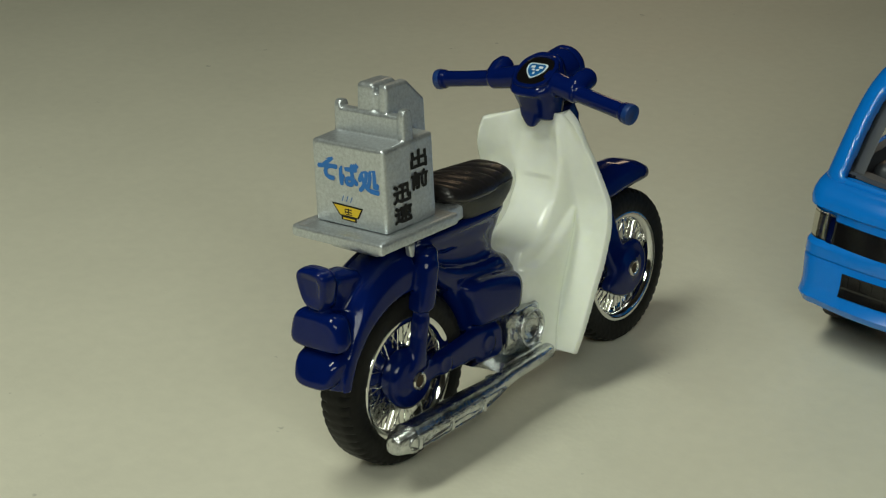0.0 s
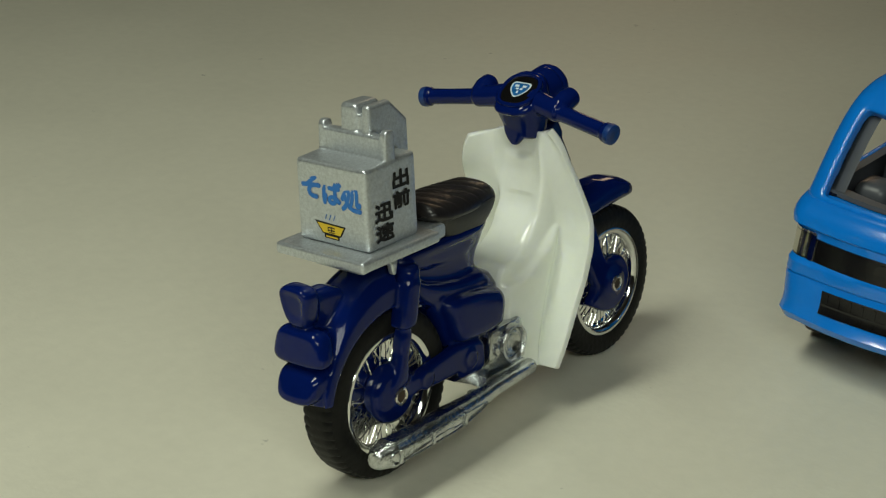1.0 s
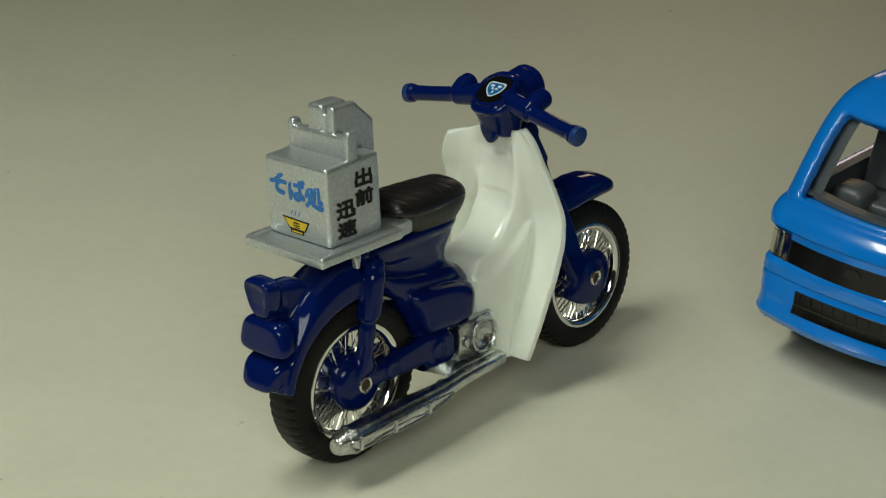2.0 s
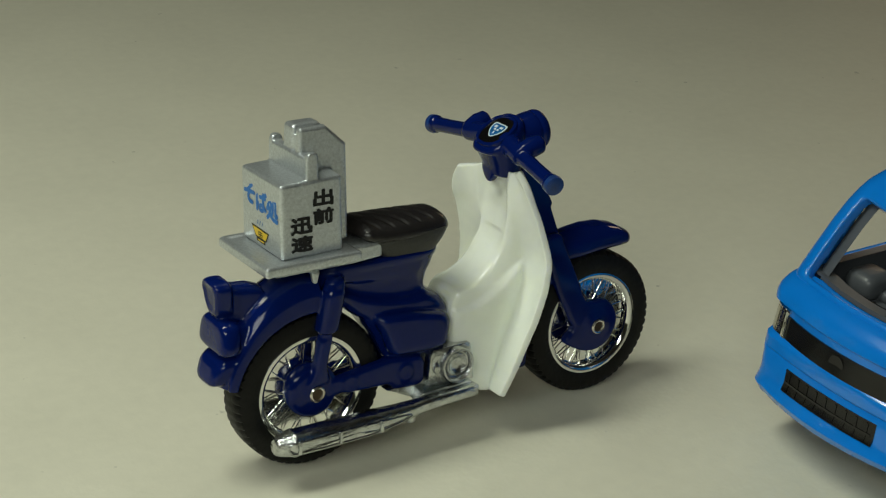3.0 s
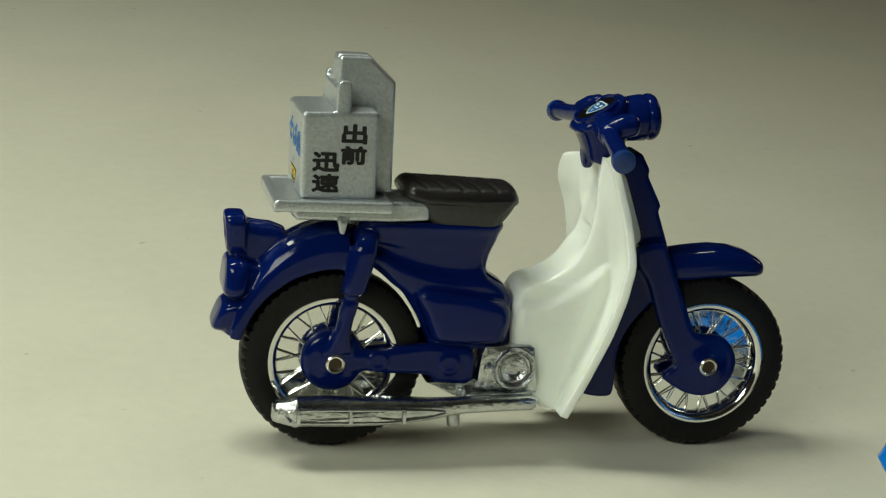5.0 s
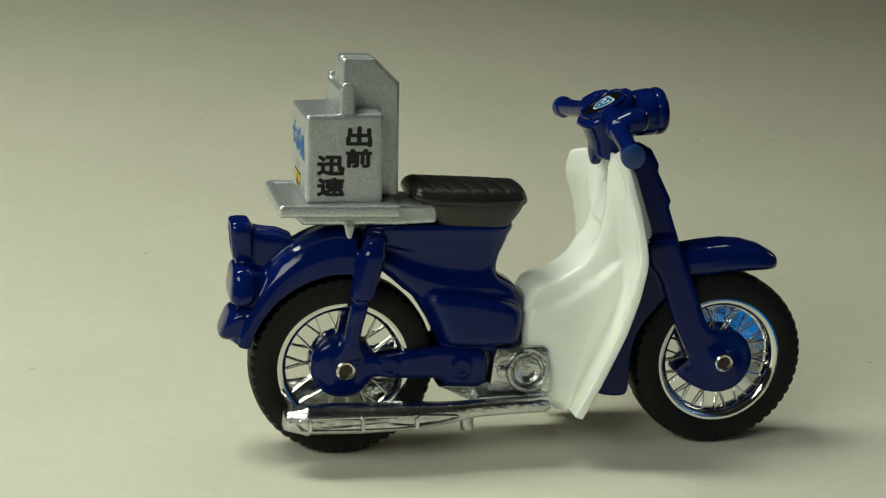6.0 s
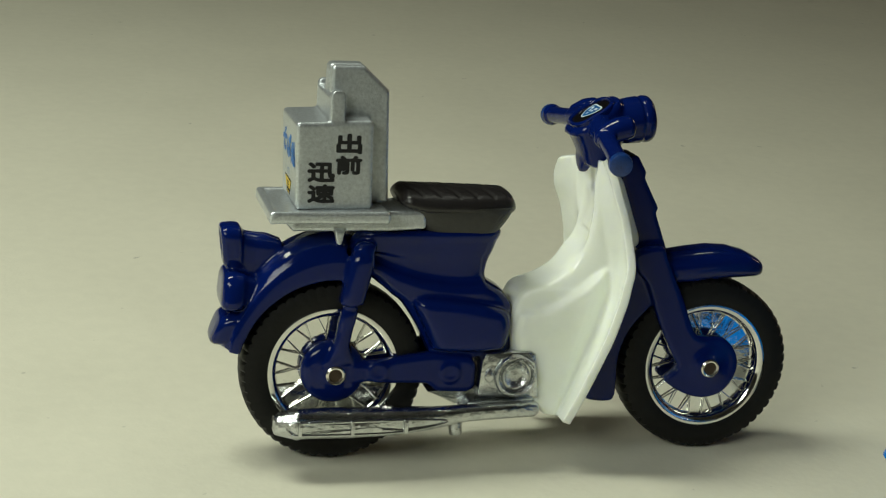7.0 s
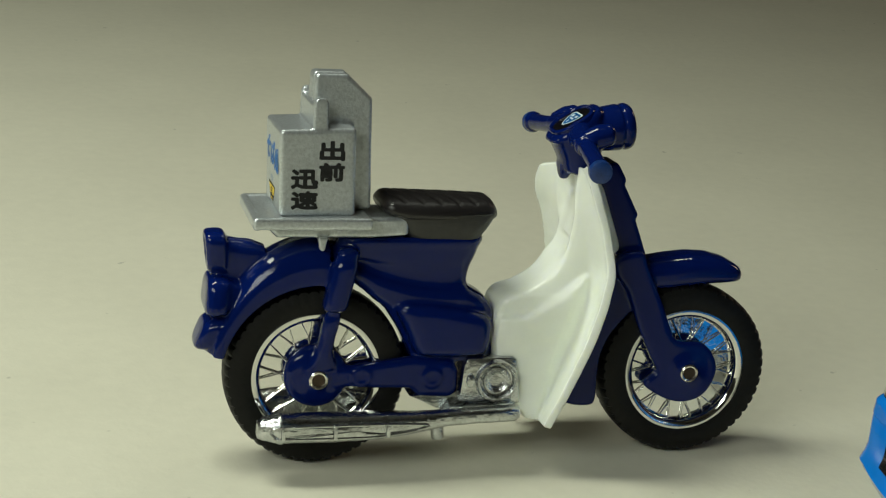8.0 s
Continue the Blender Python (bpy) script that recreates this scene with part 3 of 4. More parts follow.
# leg shield: a front plate and the step-through tunnel behind it
# height; near side: edge x, y, crease x, y, fold x, y; middle x; far side: crease x, y, edge x, y
shield_rows = [
    (28.3, 5.75, -2.9, 5.9, -2.3, 5.7, -1.9, 6.1, 5.4, 3.5, 4.3, 5.9),
    (27.4, 6.15, -3.55, 5.9, -2.6, 5.6, -2.0, 6.2, 5.4, 3.6, 4.15, 6.4),
    (26.3, 6.5, -4.15, 5.9, -2.7, 5.4, -2.1, 6.4, 5.5, 3.6, 4.2, 6.7),
    (24.7, 6.95, -4.75, 5.9, -2.8, 5.4, -2.2, 6.5, 5.6, 3.6, 4.5, 7.0),
    (23.2, 7.35, -5.3, 6.2, -2.9, 5.35, -2.25, 6.4, 5.8, 3.6, 4.9, 7.2),
    (20.4, 7.7, -6.2, 7.0, -3.1, 4.9, -2.2, 5.5, 6.2, 3.4, 5.6, 7.3),
    (18.9, 7.7, -6.7, 7.25, -3.05, 4.3, -2.2, 4.1, 6.5, 3.4, 5.8, 7.3),
    (17.6, 7.4, -6.9, 7.3, -3.0, 3.2, -2.25, 2.8, 6.6, 3.4, 5.8, 7.2),
    (16.6, 7.2, -6.95, 7.3, -3.0, 1.5, -2.3, 1.1, 6.6, 3.4, 5.7, 7.1),
    (15.7, 7.0, -6.9, 7.2, -3.0, -0.7, -2.4, -0.9, 6.5, 3.4, 5.6, 7.0),
    (13.0, 6.3, -6.65, 6.5, -2.8, -1.7, -2.3, -1.7, 6.0, 3.4, 5.2, 6.9),
    (10.9, 5.6, -6.35, 5.75, -2.7, -1.6, -2.2, -1.6, 5.4, 3.4, 4.7, 6.6),
    (7.2, 4.15, -6.1, 4.4, -2.8, -0.6, -2.2, -0.6, 4.2, 3.6, 3.4, 6.3),
    (5.4, 3.35, -5.9, 3.6, -3.0, 0.9, -2.4, 0.9, 3.4, 3.8, 2.7, 6.1),
    (4.4, 2.95, -5.75, 3.0, -3.3, 1.7, -2.7, 1.7, 2.9, 4.0, 2.2, 6.0)]
STEP = ((-3.0, 14.15), (0.0, 14.05), (2.0, 14.5), (4.5, 16.2), (7.0, 18.4), (9.0, 20.0))


def smooth(f):
    f = max(0.0, min(1.0, f))
    return f * f * (3 - 2 * f)


def shield_half(z, edge, crease, fold, s):
    """Points of one half, from the plate's edge over the crease to the fold of the tunnel; s is the side."""
    pts = []
    for k in range(8):
        f = k / 8
        pts.append((edge[0] + (crease[0] - edge[0]) * f + 0.35 * math.sin(math.pi * f) * smooth((z - 6) / 6), edge[1] + (crease[1] - edge[1]) * f))
    for k in range(15):
        f = k / 15
        x, y = crease[0] + (fold[0] - crease[0]) * f, crease[1] + (fold[1] - crease[1]) * f
        ledge = 0.55 * smooth(0.5 + (along(STEP, x) - z) / 0.55) * (1 - smooth((z - 18.2) / 1.6)) * min(1.0, 8 * f)
        pts.append((x, y + s * (ledge + 0.12 * math.sin(math.pi * f))))
    return pts


tracks = [curve_through([(r[0], r[a], r[b]) for r in shield_rows], 6) for a, b in ((1, 2), (3, 4), (5, 6), (8, 9), (10, 11))]
mid = curve_through([(r[0], r[7], 0) for r in shield_rows], 6)
grid = []
for e, c, t, c2, e2, m in zip(*tracks, mid):
    z = e.x
    panel = -0.5 * smooth((z - 21.2) / 0.5) * (1 - smooth((z - 25.0) / 0.8))
    far_x = t.y - 0.3 + smooth((z - 18.5) / 2) * (m.y - 0.35 - t.y + 0.3)
    near = shield_half(z, (e.y, e.z), (c.y, c.z), (t.y, t.z), -1)
    far = shield_half(z, (e2.y, e2.z), (c2.y, c2.z), (far_x, 0.5 - t.z), 1)
    middle = []
    for k in range(9):
        v = k / 4 - 1
        y = 0.25 + v * (0.25 - t.z)
        base = t.y + (far_x - t.y) * (v + 1) / 2
        middle.append((base + (m.y - base) * (1 - v ** 4) - 0.18 * abs(v) ** 3 * (1 - abs(v)) + panel * (1 - smooth((abs(v) - 0.4) / 0.25)), y))
    row = near + middle + far[::-1]
    for _ in range(2 + int(2 * smooth((z - 18.5) / 2))):
        row = [row[0]] + [((a[0] + 2 * b[0] + d[0]) / 4, (a[1] + 2 * b[1] + d[1]) / 4) for a, b, d in zip(row, row[1:], row[2:])] + [row[-1]]
    lower = smooth((z - 22) / 5)
    grid.append([Vector((x, y, z - 0.36 * max(0.0, y - 2.2) * lower)) for x, y in row])
rings = []
for i, row in enumerate(grid):  # the sheet gets its thickness towards the front
    inside = []
    for k, p in enumerate(row):
        up, down = grid[max(i - 1, 0)][k], grid[min(i + 1, len(grid) - 1)][k]
        side = row[min(k + 1, len(row) - 1)] - row[max(k - 1, 0)]
        inside.append(p + 0.8 * side.cross(up - down).normalized())
    rings.append(row + inside[::-1])
collar = prism([(6.6, 27.6), (7.6, 27.4), (8.35, 26.3), (10.2, 21.3), (10.35, 20.5), (9.9, 20.05), (8.0, 20.3), (6.9, 21.5)], -2.25, -1.45, 0.3, 3)
fused([("leg_shield", loft(rings), "ivory white plastic leg shield"), ("shield_collar", collar, "")], M_WHITE, bike, 0.1, 8)

# front fork, fenders and steering head
front_castings.append(("steering_tube", prism([(7.6, 28.4), (9.8, 28.7), (10.8, 27.0), (10.6, 26.6), (12.25, 23.6), (11.95, 23.3), (13.4, 19.6), (10.5, 19.2)], -1.5, 2.1, 0.35, 2, 15), "navy steering column cover"))
for s in (-1, 1):
    outline = curve_through([(10.0, 19.9, 0), (12.4, 20.4, 0), (13.1, 19.2, 0), (13.9, 17.5, 0), (15.0, 15.2, 0), (16.4, 12.0, 0), (17.6, 11.5, 0), (19.2, 11.4, 0), (20.5, 10.3, 0), (21.05, 8.6, 0), (20.5, 6.9, 0), (19.4, 5.8, 0), (17.8, 5.4, 0), (16.2, 5.7, 0), (14.8, 6.4, 0), (13.85, 7.1, 0), (13.95, 7.7, 0), (14.9, 8.6, 0), (14.3, 9.8, 0), (12.6, 13.2, 0), (11.3, 16.6, 0), (10.1, 18.2, 0)], 4, True)
    leg_bm = prism([(v.x, v.y) for v in outline], -2.9, -1.6, 0.5, 3, 40)
    front_castings.append(("fork_leg", leg_bm if s < 0 else mirrored(leg_bm), "navy pressed fork leg"))
front_castings.append(("fork_crown", prism([(10.9, 18.2), (10.9, 20.0), (12.9, 20.0), (13.7, 17.6), (12.6, 16.6), (11.6, 16.8)], -2.8, 2.8, 0.5, 3), ""))
rings = []
for x, zt, zb, hw in ((12.6, 19.0, 16.2, 2.0), (14.0, 19.35, 16.2, 2.2), (16.0, 19.65, 16.3, 2.35), (18.0, 19.85, 16.6, 2.4), (20.0, 19.75, 16.8, 2.45), (21.6, 19.35, 16.9, 2.4), (22.5, 18.9, 16.95, 2.2), (23.0, 18.6, 17.05, 1.85), (23.35, 18.15, 17.3, 1.1)):
    rings.append([(x, u, (zt + zb) / 2 + v) for u, v in rounded(hw, (zt - zb) / 2, 2.6, 28)])
front_castings.append(("front_fender", loft(rings), "navy front mudguard nose"))
front_castings.append(("inner_fender", prism([(v.x, v.y) for v in curve_through([(9.3, 18.0, 0), (8.6, 13.4, 0), (7.4, 9.8, 0), (5.8, 6.4, 0), (6.2, 5.3, 0), (8.4, 5.0, 0), (9.2, 5.7, 0), (9.3, 9.5, 0), (10.3, 12.2, 0), (12.4, 14.8, 0), (13.4, 17.4, 0)], 3, True)], -2.2, 2.2, 0.5, 3), "navy inner mudguard behind the front tyre"))

fused(front_castings, M_BLUE, bike)
bar_bm = loft([[(x + u, 0.1 + v, z + tilt * u) for u, v in rounded(hx, hy, 2.8, 32)] for x, z, hx, hy, tilt in ((6.3, 27.3, 1.2, 1.3, -0.2), (6.3, 27.5, 1.6, 1.75, -0.2), (6.3, 28.5, 1.95, 2.0, -0.15), (6.1, 29.4, 2.15, 2.25, -0.1), (5.95, 30.5, 2.4, 2.45, 0.1), (5.75, 31.4, 2.6, 2.5, 0.4), (5.65, 32.1, 2.45, 2.35, 0.58), (5.6, 32.5, 2.1, 2.1, 0.65))])
head_castings.append(("handlebar", joined(bar_bm, loft([[(5.1 + u, 0.45 + v, z) for u, v in rounded(hx, hy, 3, 16)] for z, hx, hy in ((26.75, 0.25, 0.25), (26.9, 0.42, 0.45), (27.3, 0.55, 0.8), (28.0, 0.65, 1.2), (29.0, 0.6, 1.4))])), "navy handlebar with moulded grips"))


def bend(y):
    """How far the bar sweeps forward on its far side."""
    return 0.062 * max(0.0, y - 1.0)


lampax = Matrix.Translation((9.15, 0.05, 31.7)) @ Matrix.Rotation(radians(-7), 4, "Y")
hl = turned([(1.5, -3.0), (1.95, -1.8), (2.12, -0.4), (2.2, 0.75), (2.06, 0.85), (2.06, 1.0), (2.2, 1.1), (2.2, 1.5), (2.1, 1.75), (1.95, 1.95), (1.65, 2.1), (1.0, 2.2), (0.01, 2.25)], 0, 0, 36, axis="x")
hl.transform(lampax)
head_castings.append(("headlamp", hl, "round navy headlamp housing"))
for s in (-1, 1):
    g = [(5.8, 0.35 + s * 1.6, 31.5), (5.6, 0.35 + s * 3.2, 31.2), (5.35, 0.35 + s * 5.2, 30.85), (5.3, 0.35 + s * 5.5, 30.8), (4.95, 0.35 + s * 8.6, 30.3), (4.65, 0.35 + s * 11.0, 29.95), (4.62, 0.35 + s * 11.1, 29.93), (4.55, 0.35 + s * 11.9, 29.8), (4.54, 0.35 + s * 12.0, 29.78)]
    g = [(x + bend(y), y, z + 0.4 * bend(y)) for x, y, z in g]
    head_castings.append(("grip", tube(g, [1.25, 1.15, 1.1, 0.85, 0.82, 0.85, 1.02, 1.02, 0.8], 18), "ribbed navy grip"))
    head_castings.append(("indicator", tube([(5.4, 0.35 + s * 4.9, 31.2), (6.6, 0.35 + s * 5.0, 31.7), (7.6, 0.35 + s * 5.1, 31.95), (7.9, 0.35 + s * 5.1, 32.0)], [1.0, 1.15, 1.05, 0.7], 18), ""))
M_BADGE = material("blue_badge_print", (0.012, 0.12, 0.36), 0.2, grain=1500, vary=0.5)
M_WORN = material("scuffed_navy_paint", (0.006, 0.035, 0.16), 0.35, grain=900, vary=0.5)
bar, *others = fused(head_castings, M_BLUE, bike, 0.1, 13)
for ob in others:
    ob.parent = bar
for s in (-1, 1):
    part("grip_end", tube([(x + bend(s * y), 0.35 + s * y, z + 0.4 * bend(s * y)) for x, y, z in ((4.64, 11.35, 29.9), (4.58, 11.7, 29.83), (4.53, 12.1, 29.76), (4.52, 12.2, 29.74))], [0.98, 1.07, 1.02, 0.8], 20), M_WORN, bar, "scuffed pale blue grip end")
# badge in the sloped top of the head
TOPF = Matrix.Translation((5.3, 0.05, 32.5)) @ Matrix.Rotation(radians(-33), 4, "Y")


def badge(outline, lift, mat, name, parent):
    bm = bmesh.new()
    bm.faces.new([bm.verts.new((u, v, lift)) for u, v in outline])
    bm.transform(TOPF)
    return part(name, bm, mat, parent)


ring_bm = loft([[(u * f, v * f, h) for u, v in rounded(2.1, 2.1, 2.6, 36)] for f, h in ((1.04, -0.9), (1.1, -0.25), (1.08, 0.0), (1.0, 0.14), (0.93, 0.12), (0.88, -0.02), (0.86, -0.25))], True, False)
ring_bm.transform(TOPF)
part("meter_rim", ring_bm, M_BLUE, bar)
badge([(u * 0.9, v * 0.9) for u, v in rounded(2.1, 2.1, 2.6, 36)], -0.05, M_TRIM, "meter_face", bar)
shape = [(0.84 * v.x, 0.84 * v.y) for v in curve_through([(1.05, 1.25, 0), (1.15, 0, 0), (1.05, -1.25, 0), (0.1, -1.3, 0), (-0.75, -0.75, 0), (-1.25, 0, 0), (-0.75, 0.75, 0), (0.1, 1.3, 0)], 4, True)]
badge_back = badge(shape, 0.0, M_PALE, "badge", bar)
badge([(u * 0.84, v * 0.84) for u, v in shape], 0.02, M_BADGE, "badge_field", badge_back)
for u0, v0, a, b in ((0.42, 0.46, 0.15, 0.24), (0.42, -0.46, 0.15, 0.24), (0.05, 0.25, 0.11, 0.17), (0.05, -0.25, 0.11, 0.17), (-0.38, 0, 0.16, 0.11)):
    badge([(u0 - a, v0 - b), (u0 + a, v0 - b), (u0 + a, v0 + b), (u0 - a, v0 + b)], 0.035, M_PALE, "badge_mark", badge_back)

# ---- toy van ----
van = thing("toy_van", "bright sky blue toy van with grey seats parked on the table", "toy van", m=pose(0.0295, -0.0273, 0, 0, 0, 2.0))


def plan_ring(x0, x1, hw, z, nose=1.4, rad=2.4, n=9):
    """A level outline of the body, bowed at the nose, front at low x."""
    pts = []
    for i in range(n):
        t = math.pi / 2 * i / (n - 1)
        pts.append((x0 + nose + rad - rad * math.sin(t), -(hw - rad) - rad * math.cos(t)))
    for i in range(1, 8):
        v = -(hw - rad) + 2 * (hw - rad) * i / 8
        pts.append((x0 + nose * (v / (hw - rad)) ** 2, v))
    for i in range(n):
        t = math.pi / 2 * (1 - i / (n - 1))
        pts.append((x0 + nose + rad - rad * math.sin(t), (hw - rad) + rad * math.cos(t)))
    pts += [(x1 - 1.5, hw), (x1, hw - 1.5), (x1, -hw + 1.5), (x1 - 1.5, -hw)]
    return [(x, y, z) for x, y in pts]


lower = [(5.6, -0.2, 11.0, 1.4), (6.0, -1.2, 11.5, 1.4), (6.8, -1.6, 11.75, 1.4), (7.6, -0.95, 11.65, 1.05), (8.4, -0.55, 11.7, 0.9), (10.9, -0.4, 11.8, 0.8), (11.15, -0.25, 11.7, 0.8), (11.4, -0.45, 11.8, 0.8), (12.5, -0.5, 11.75, 0.95), (12.95, -0.35, 11.55, 1.25), (13.1, -0.1, 11.5, 1.4), (16.2, 0.35, 11.75, 1.4), (16.5, 0.15, 12.2, 1.2), (17.2, 0.35, 12.4, 1.2), (17.9, 0.75, 12.35, 1.2), (18.5, 1.4, 12.2, 1.2), (18.95, 2.1, 11.95, 1.2), (19.15, 3.0, 11.3, 1.4), (19.25, 5.0, 9.9, 1.4), (16.0, 5.6, 9.6, 1.4)]
part("lower_body", loft([plan_ring(x0, 66 - (2 if i > 17 else 0), hw, z, nose) for i, (z, x0, hw, nose) in enumerate(lower)]), M_VAN, van, "glossy sky blue lower body", 35)
part("cabin_liner", loft([plan_ring(3.6, 64.4, 10.85, 19.3), plan_ring(3.7, 64.3, 10.75, 19.78), plan_ring(5.1, 63.9, 9.7, 19.74), plan_ring(5.7, 63.8, 9.5, 16.2)], True, False), M_GREY, van, "dark inner wall of the cabin")


def cabin_ring(z, x0, hw, x1):
    """A level outline of the cabin with fixed marks for pillars and windows; front at low x."""
    nose, rad = 1.0, 2.35
    side = [max(x0 + nose + rad + 0.7, 9.6 + 0.55 * max(0.0, z - 22)), 21.0, 25.4, 27.6, 46.0, 48.2, x1 - 4.2]
    pts = [(x, -hw) for x in reversed(side)]
    for i in range(7):
        t = math.pi / 2 * i / 6
        pts.append((x0 + nose + rad - rad * math.sin(t), -(hw - rad) - rad * math.cos(t)))
    for i in range(1, 12):
        v = (hw - rad) * (2 * i / 12 - 1)
        pts.append((x0 + nose * (v / (hw - rad)) ** 2, v))
    for i in range(7):
        t = math.pi / 2 * (1 - i / 6)
        pts.append((x0 + nose + rad - rad * math.sin(t), (hw - rad) + rad * math.cos(t)))
    pts += [(x, hw) for x in side]
    pts += [(x1 - 0.6, hw - 0.4), (x1, hw - 1.6), (x1, -hw + 1.6), (x1 - 0.6, -hw + 0.4)]
    return [(x, y, z) for x, y in pts]


def is_glass(k, i):
    """Whether face i of band k of the cabin is a window opening."""
    return 1 <= k <= 6 and (13 <= i <= 24 or i in (0, 2, 4, 5, 32, 33, 35, 37, 40)) and not (k == 6 and i in (5, 32))


levels = [(18.9, 2.25, 11.83), (19.6, 2.7, 11.78), (21.0, 3.6, 11.68), (23.0, 4.95, 11.53), (25.0, 6.25, 11.33), (26.6, 7.35, 11.08), (27.5, 8.0, 10.88), (28.15, 8.45, 10.68), (29.2, 9.45, 10.33), (30.2, 10.75, 9.68), (31.1, 12.35, 8.68), (31.8, 14.65, 7.28), (32.3, 18.25, 5.48)]
bm = bmesh.new()
grid = [[bm.verts.new(v) for v in cabin_ring(z, x0, hw, 65.4 - 0.25 * (z - 20))] for z, x0, hw in levels]
n = len(grid[0])
for k, (a, b) in enumerate(zip(grid, grid[1:])):
    for i in range(n):
        j = (i + 1) % n
        if not is_glass(k, i):
            bm.faces.new((a[i], a[j], b[j], b[i]))
bm.faces.new(grid[-1])
bmesh.ops.recalc_face_normals(bm, faces=bm.faces)
me = bpy.data.meshes.new("shell")
bm.to_mesh(me)
bm.free()
ob = new("shell", me)
thick = ob.modifiers.new("thickness", "SOLIDIFY")
thick.thickness, thick.offset = 1.5, -1.0
bpy.context.view_layer.update()
walls = bpy.data.meshes.new_from_object(ob.evaluated_get(bpy.context.evaluated_depsgraph_get()))
bpy.data.objects.remove(ob)
bpy.data.meshes.remove(me)
bm = bmesh.new()
bm.from_mesh(walls)
bpy.data.meshes.remove(walls)
grid = []
inner = bmesh.new()
for z, x0, hw in levels:
    grid.append([inner.verts.new(v) for v in cabin_ring(z - 1.45 * smooth((z - 28.0) / 4), x0 + 1.6, hw - 1.75, 63.8 - 0.25 * (z - 20))])
for k, (a, b) in enumerate(zip(grid, grid[1:])):
    for i in range(n):
        if not is_glass(k, i):
            inner.faces.new((a[i], a[(i + 1) % n], b[(i + 1) % n], b[i]))
inner.faces.new(grid[-1])
part("cabin_lining", inner, M_GREY, van, "dark grey lining inside the cabin")
fused([("cabin_shell", bm, "rounded sky blue roof with window pillars")], M_VAN, van, 0.24, 8)
for s in (-1, 1):
    door = part("door_panel", block(10.5, 25.0, s * 11.5 - 0.1, s * 11.5 + 0.1, 8.5, 18.2, 0.08), M_VAN, van)
    part("handle", block(21.0, 23.8, s * 11.6 - 0.2, s * 11.6 + 0.25, 15.6, 16.3, 0.12), M_VAN, door)
part("cabin_floor", block(6.0, 62, -9.2, 9.2, 16.1, 17.4, 0.1), M_GREY, van)


def nose_x(y, x0, hw=11.65, nose=1.4, rad=2.4):
    a = abs(y)
    if a <= hw - rad:
        return x0 + nose * (a / (hw - rad)) ** 2
    t = min(1.0, (a - (hw - rad)) / rad)
    return x0 + nose + rad - rad * math.sqrt(max(0.0, 1 - t * t))


def nose_panel(y0, y1, rows, out, deep=0.5, n=14, nose=1.4):
    """A panel bent round the nose; rows of (z, x0 of the body there)."""
    front, back = [], []
    for z, x0 in rows:
        front.append([(nose_x(y0 + (y1 - y0) * i / n, x0, nose=nose) - out, y0 + (y1 - y0) * i / n, z) for i in range(n + 1)])
        back.append([(nose_x(y0 + (y1 - y0) * i / n, x0, nose=nose) + deep, y0 + (y1 - y0) * i / n, z) for i in range(n + 1)])
    return loft([f + b[::-1] for f, b in zip(front, back)])


part("front_grille", nose_panel(-8.3, 8.3, [(13.0, -0.18), (14.3, 0.02), (15.45, 0.2)], 0.12), M_TRIM, van, "black gloss grille band")
part("grille_badge", turned([(1.0, -0.05), (0.95, 0.1), (0.01, 0.12)], -0.08, 14.2, 20, axis="x"), M_TRIM, van)
low = part("lower_intake", nose_panel(-6.6, 6.3, [(7.95, -0.8), (8.9, -0.47), (10.45, -0.43)], 0.1, nose=0.86), M_TRIM, van, "black lower intake with moulded ribs")
for i in range(9):
    y = -5.6 + 11.2 * i / 8
    part("rib", nose_panel(y - 0.14, y + 0.14, [(8.1, -0.75), (8.9, -0.47), (10.25, -0.44)], 0.17, 0.2, 2, 0.86), M_TRIM, low)
part("rib", nose_panel(-6.2, 6.2, [(8.85, -0.48), (9.1, -0.5)], 0.17, 0.2, nose=0.86), M_TRIM, low)
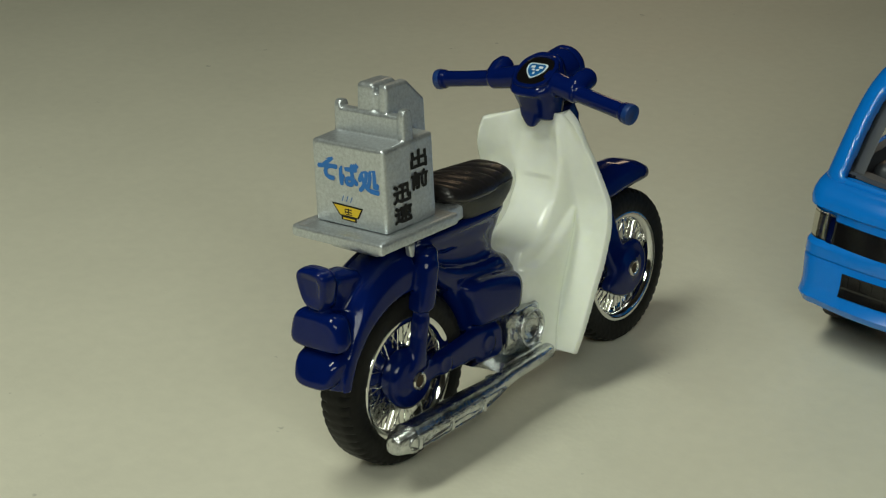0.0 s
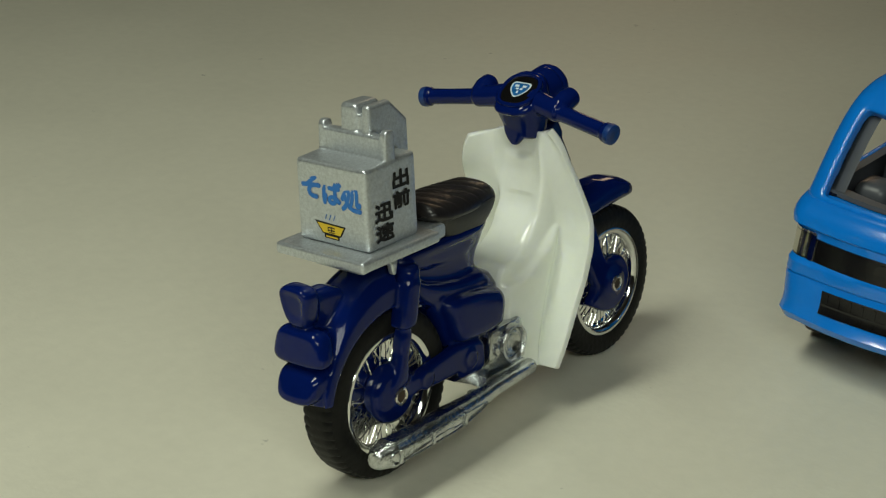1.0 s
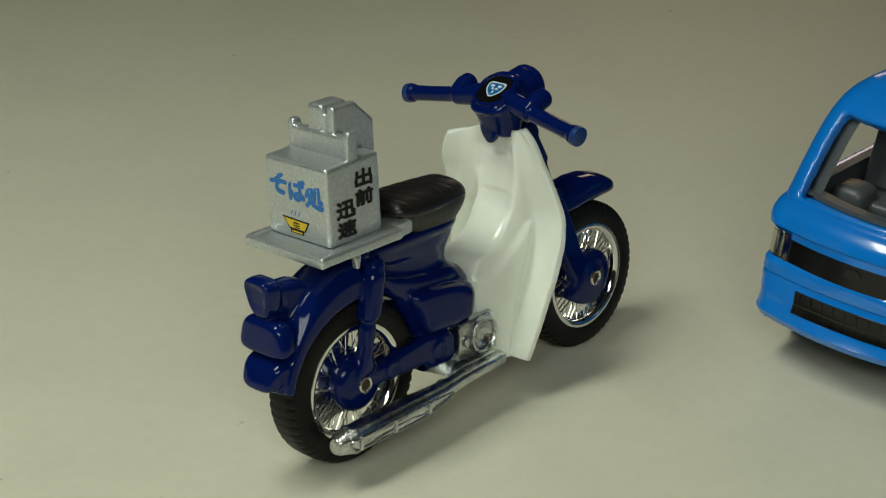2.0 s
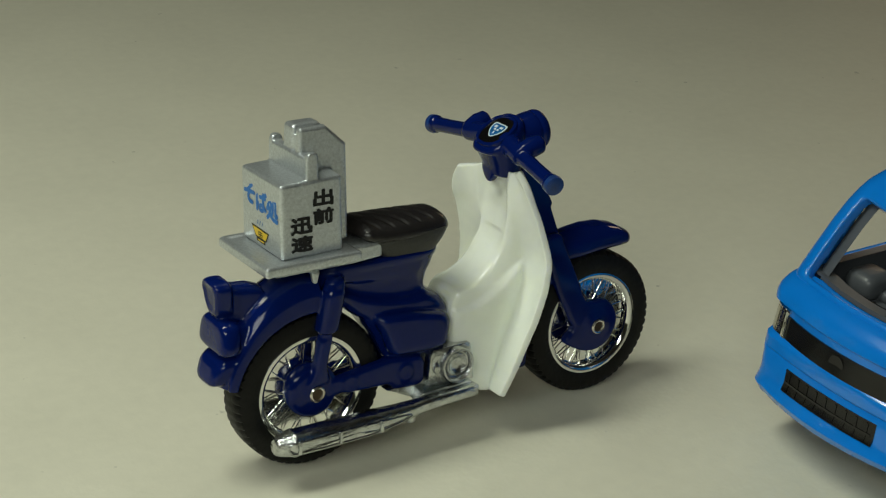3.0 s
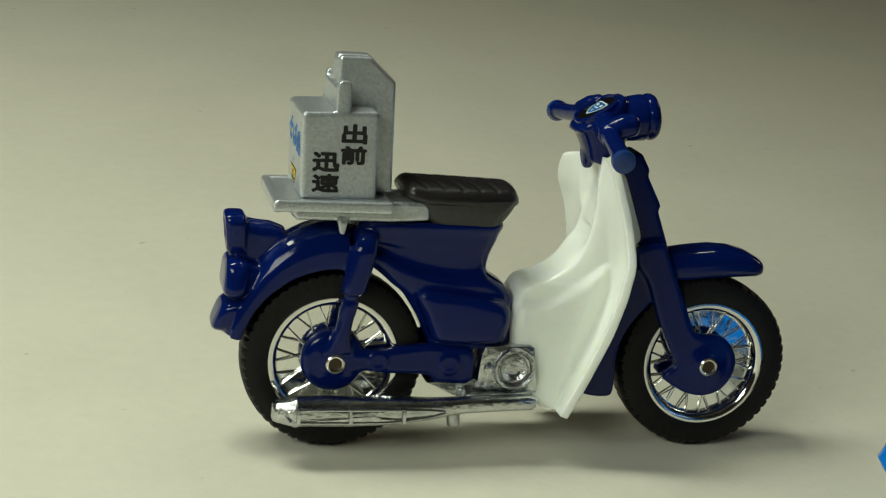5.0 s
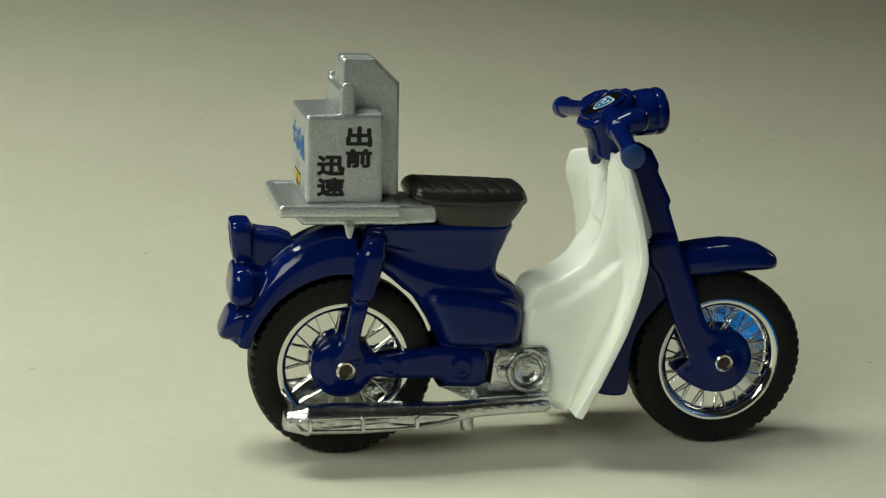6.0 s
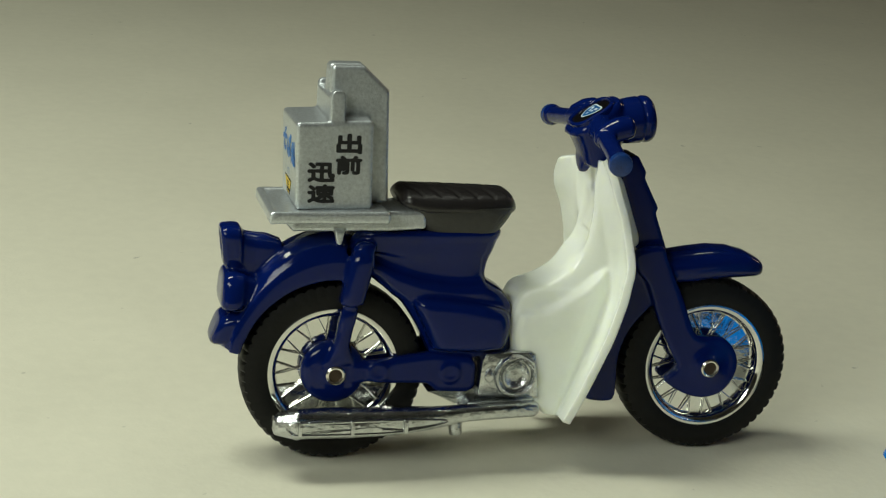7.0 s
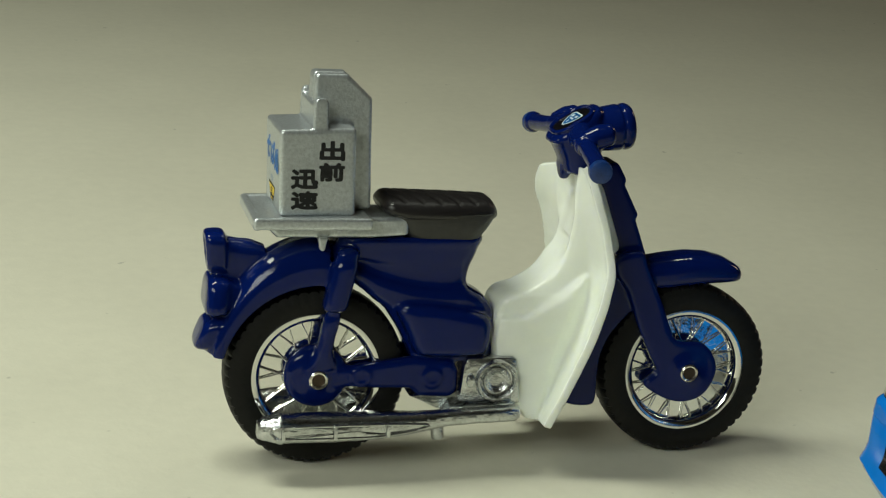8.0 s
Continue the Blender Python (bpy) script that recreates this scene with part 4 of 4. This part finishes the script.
for s in (-1, 1):
    lampm = part("headlight", nose_panel(s * 8.4, s * 11.64, [(12.9, -0.2), (14.4, 0.04), (15.95, 0.26)], 0.14, 0.5, 18), M_TRIM, van, "headlight with a bright print and dark frame")
    part("lens", nose_panel(s * 9.25, s * 11.58, [(13.2, -0.15), (14.4, 0.04), (15.75, 0.24)], 0.24, 0.3, 16), M_LENS, lampm)
    part("lamp_edge", nose_panel(s * 8.4, s * 11.62, [(15.85, 0.25), (16.1, 0.25)], 0.27, 0.4, 18), M_CHROME, lampm)
    part("lamp_pod", nose_panel(s * 8.3, s * 9.0, [(13.0, -0.18), (14.4, 0.04), (15.9, 0.26)], 0.27, 0.4, 4), M_CHROME, lampm)
# interior
part("dashboard", prism([(5.0, 18.4), (6.4, 17.6), (6.4, 19.2), (5.0, 19.6)], -9.4, 9.4, 0.2), M_TRIM, van)
for s in (-1, 1):
    cushion = part("front_seat", joined(block(8, 12.5, s * 6.1 - 2.0, s * 6.1 + 2.0, 17.2, 20.3, 1.2, 4), block(10, 16, s * 4.6 - 3.2, s * 4.6 + 3.2, 17.2, 18.6, 0.6, 3), prism([(14.2, 18.6), (16.6, 18.6), (18.4, 27.2), (16.9, 27.4)], s * 4.6 - 2.9, s * 4.6 + 2.9, 0.6, 3)), M_GREY, van, "moulded grey plastic seat")
    part("headrest", block(17.0, 18.6, s * 4.6 - 1.4, s * 4.6 + 1.4, 27.4, 28.9, 0.5, 3), M_GREY, cushion)
mirror = part("rear_view_mirror", block(8.6, 9.2, -2.1, 2.1, 25.6, 27.0, 0.25, 3), M_CHROME, van, "small clear and silver rear view mirror")
part("stem", tube([(9.1, 0.0, 26.6), (10.2, 0.0, 28.2), (11.4, 0.0, 29.6)], 0.35, 8), M_CHROME, mirror)
part("chassis", block(3, 64, -9.0, 9.0, 4.2, 6.2, 0.5), M_TRIM, van)
for wx in (12.0, 52.0):
    for s in (-1, 1):
        w = part("wheel", turned([(0.5, s * 10.9), (2.2, s * 11.0), (3.4, s * 11.2), (3.5, s * 10.6)], wx, 5.2, 24), M_CHROME, van)
        part("tyre", turned([(3.4, s * 11.3), (4.6, s * 11.5), (5.1, s * 11.2), (5.2, s * 10.0), (5.0, s * 8.6), (3.4, s * 8.4)], wx, 5.2, 32), M_TYRE, w)
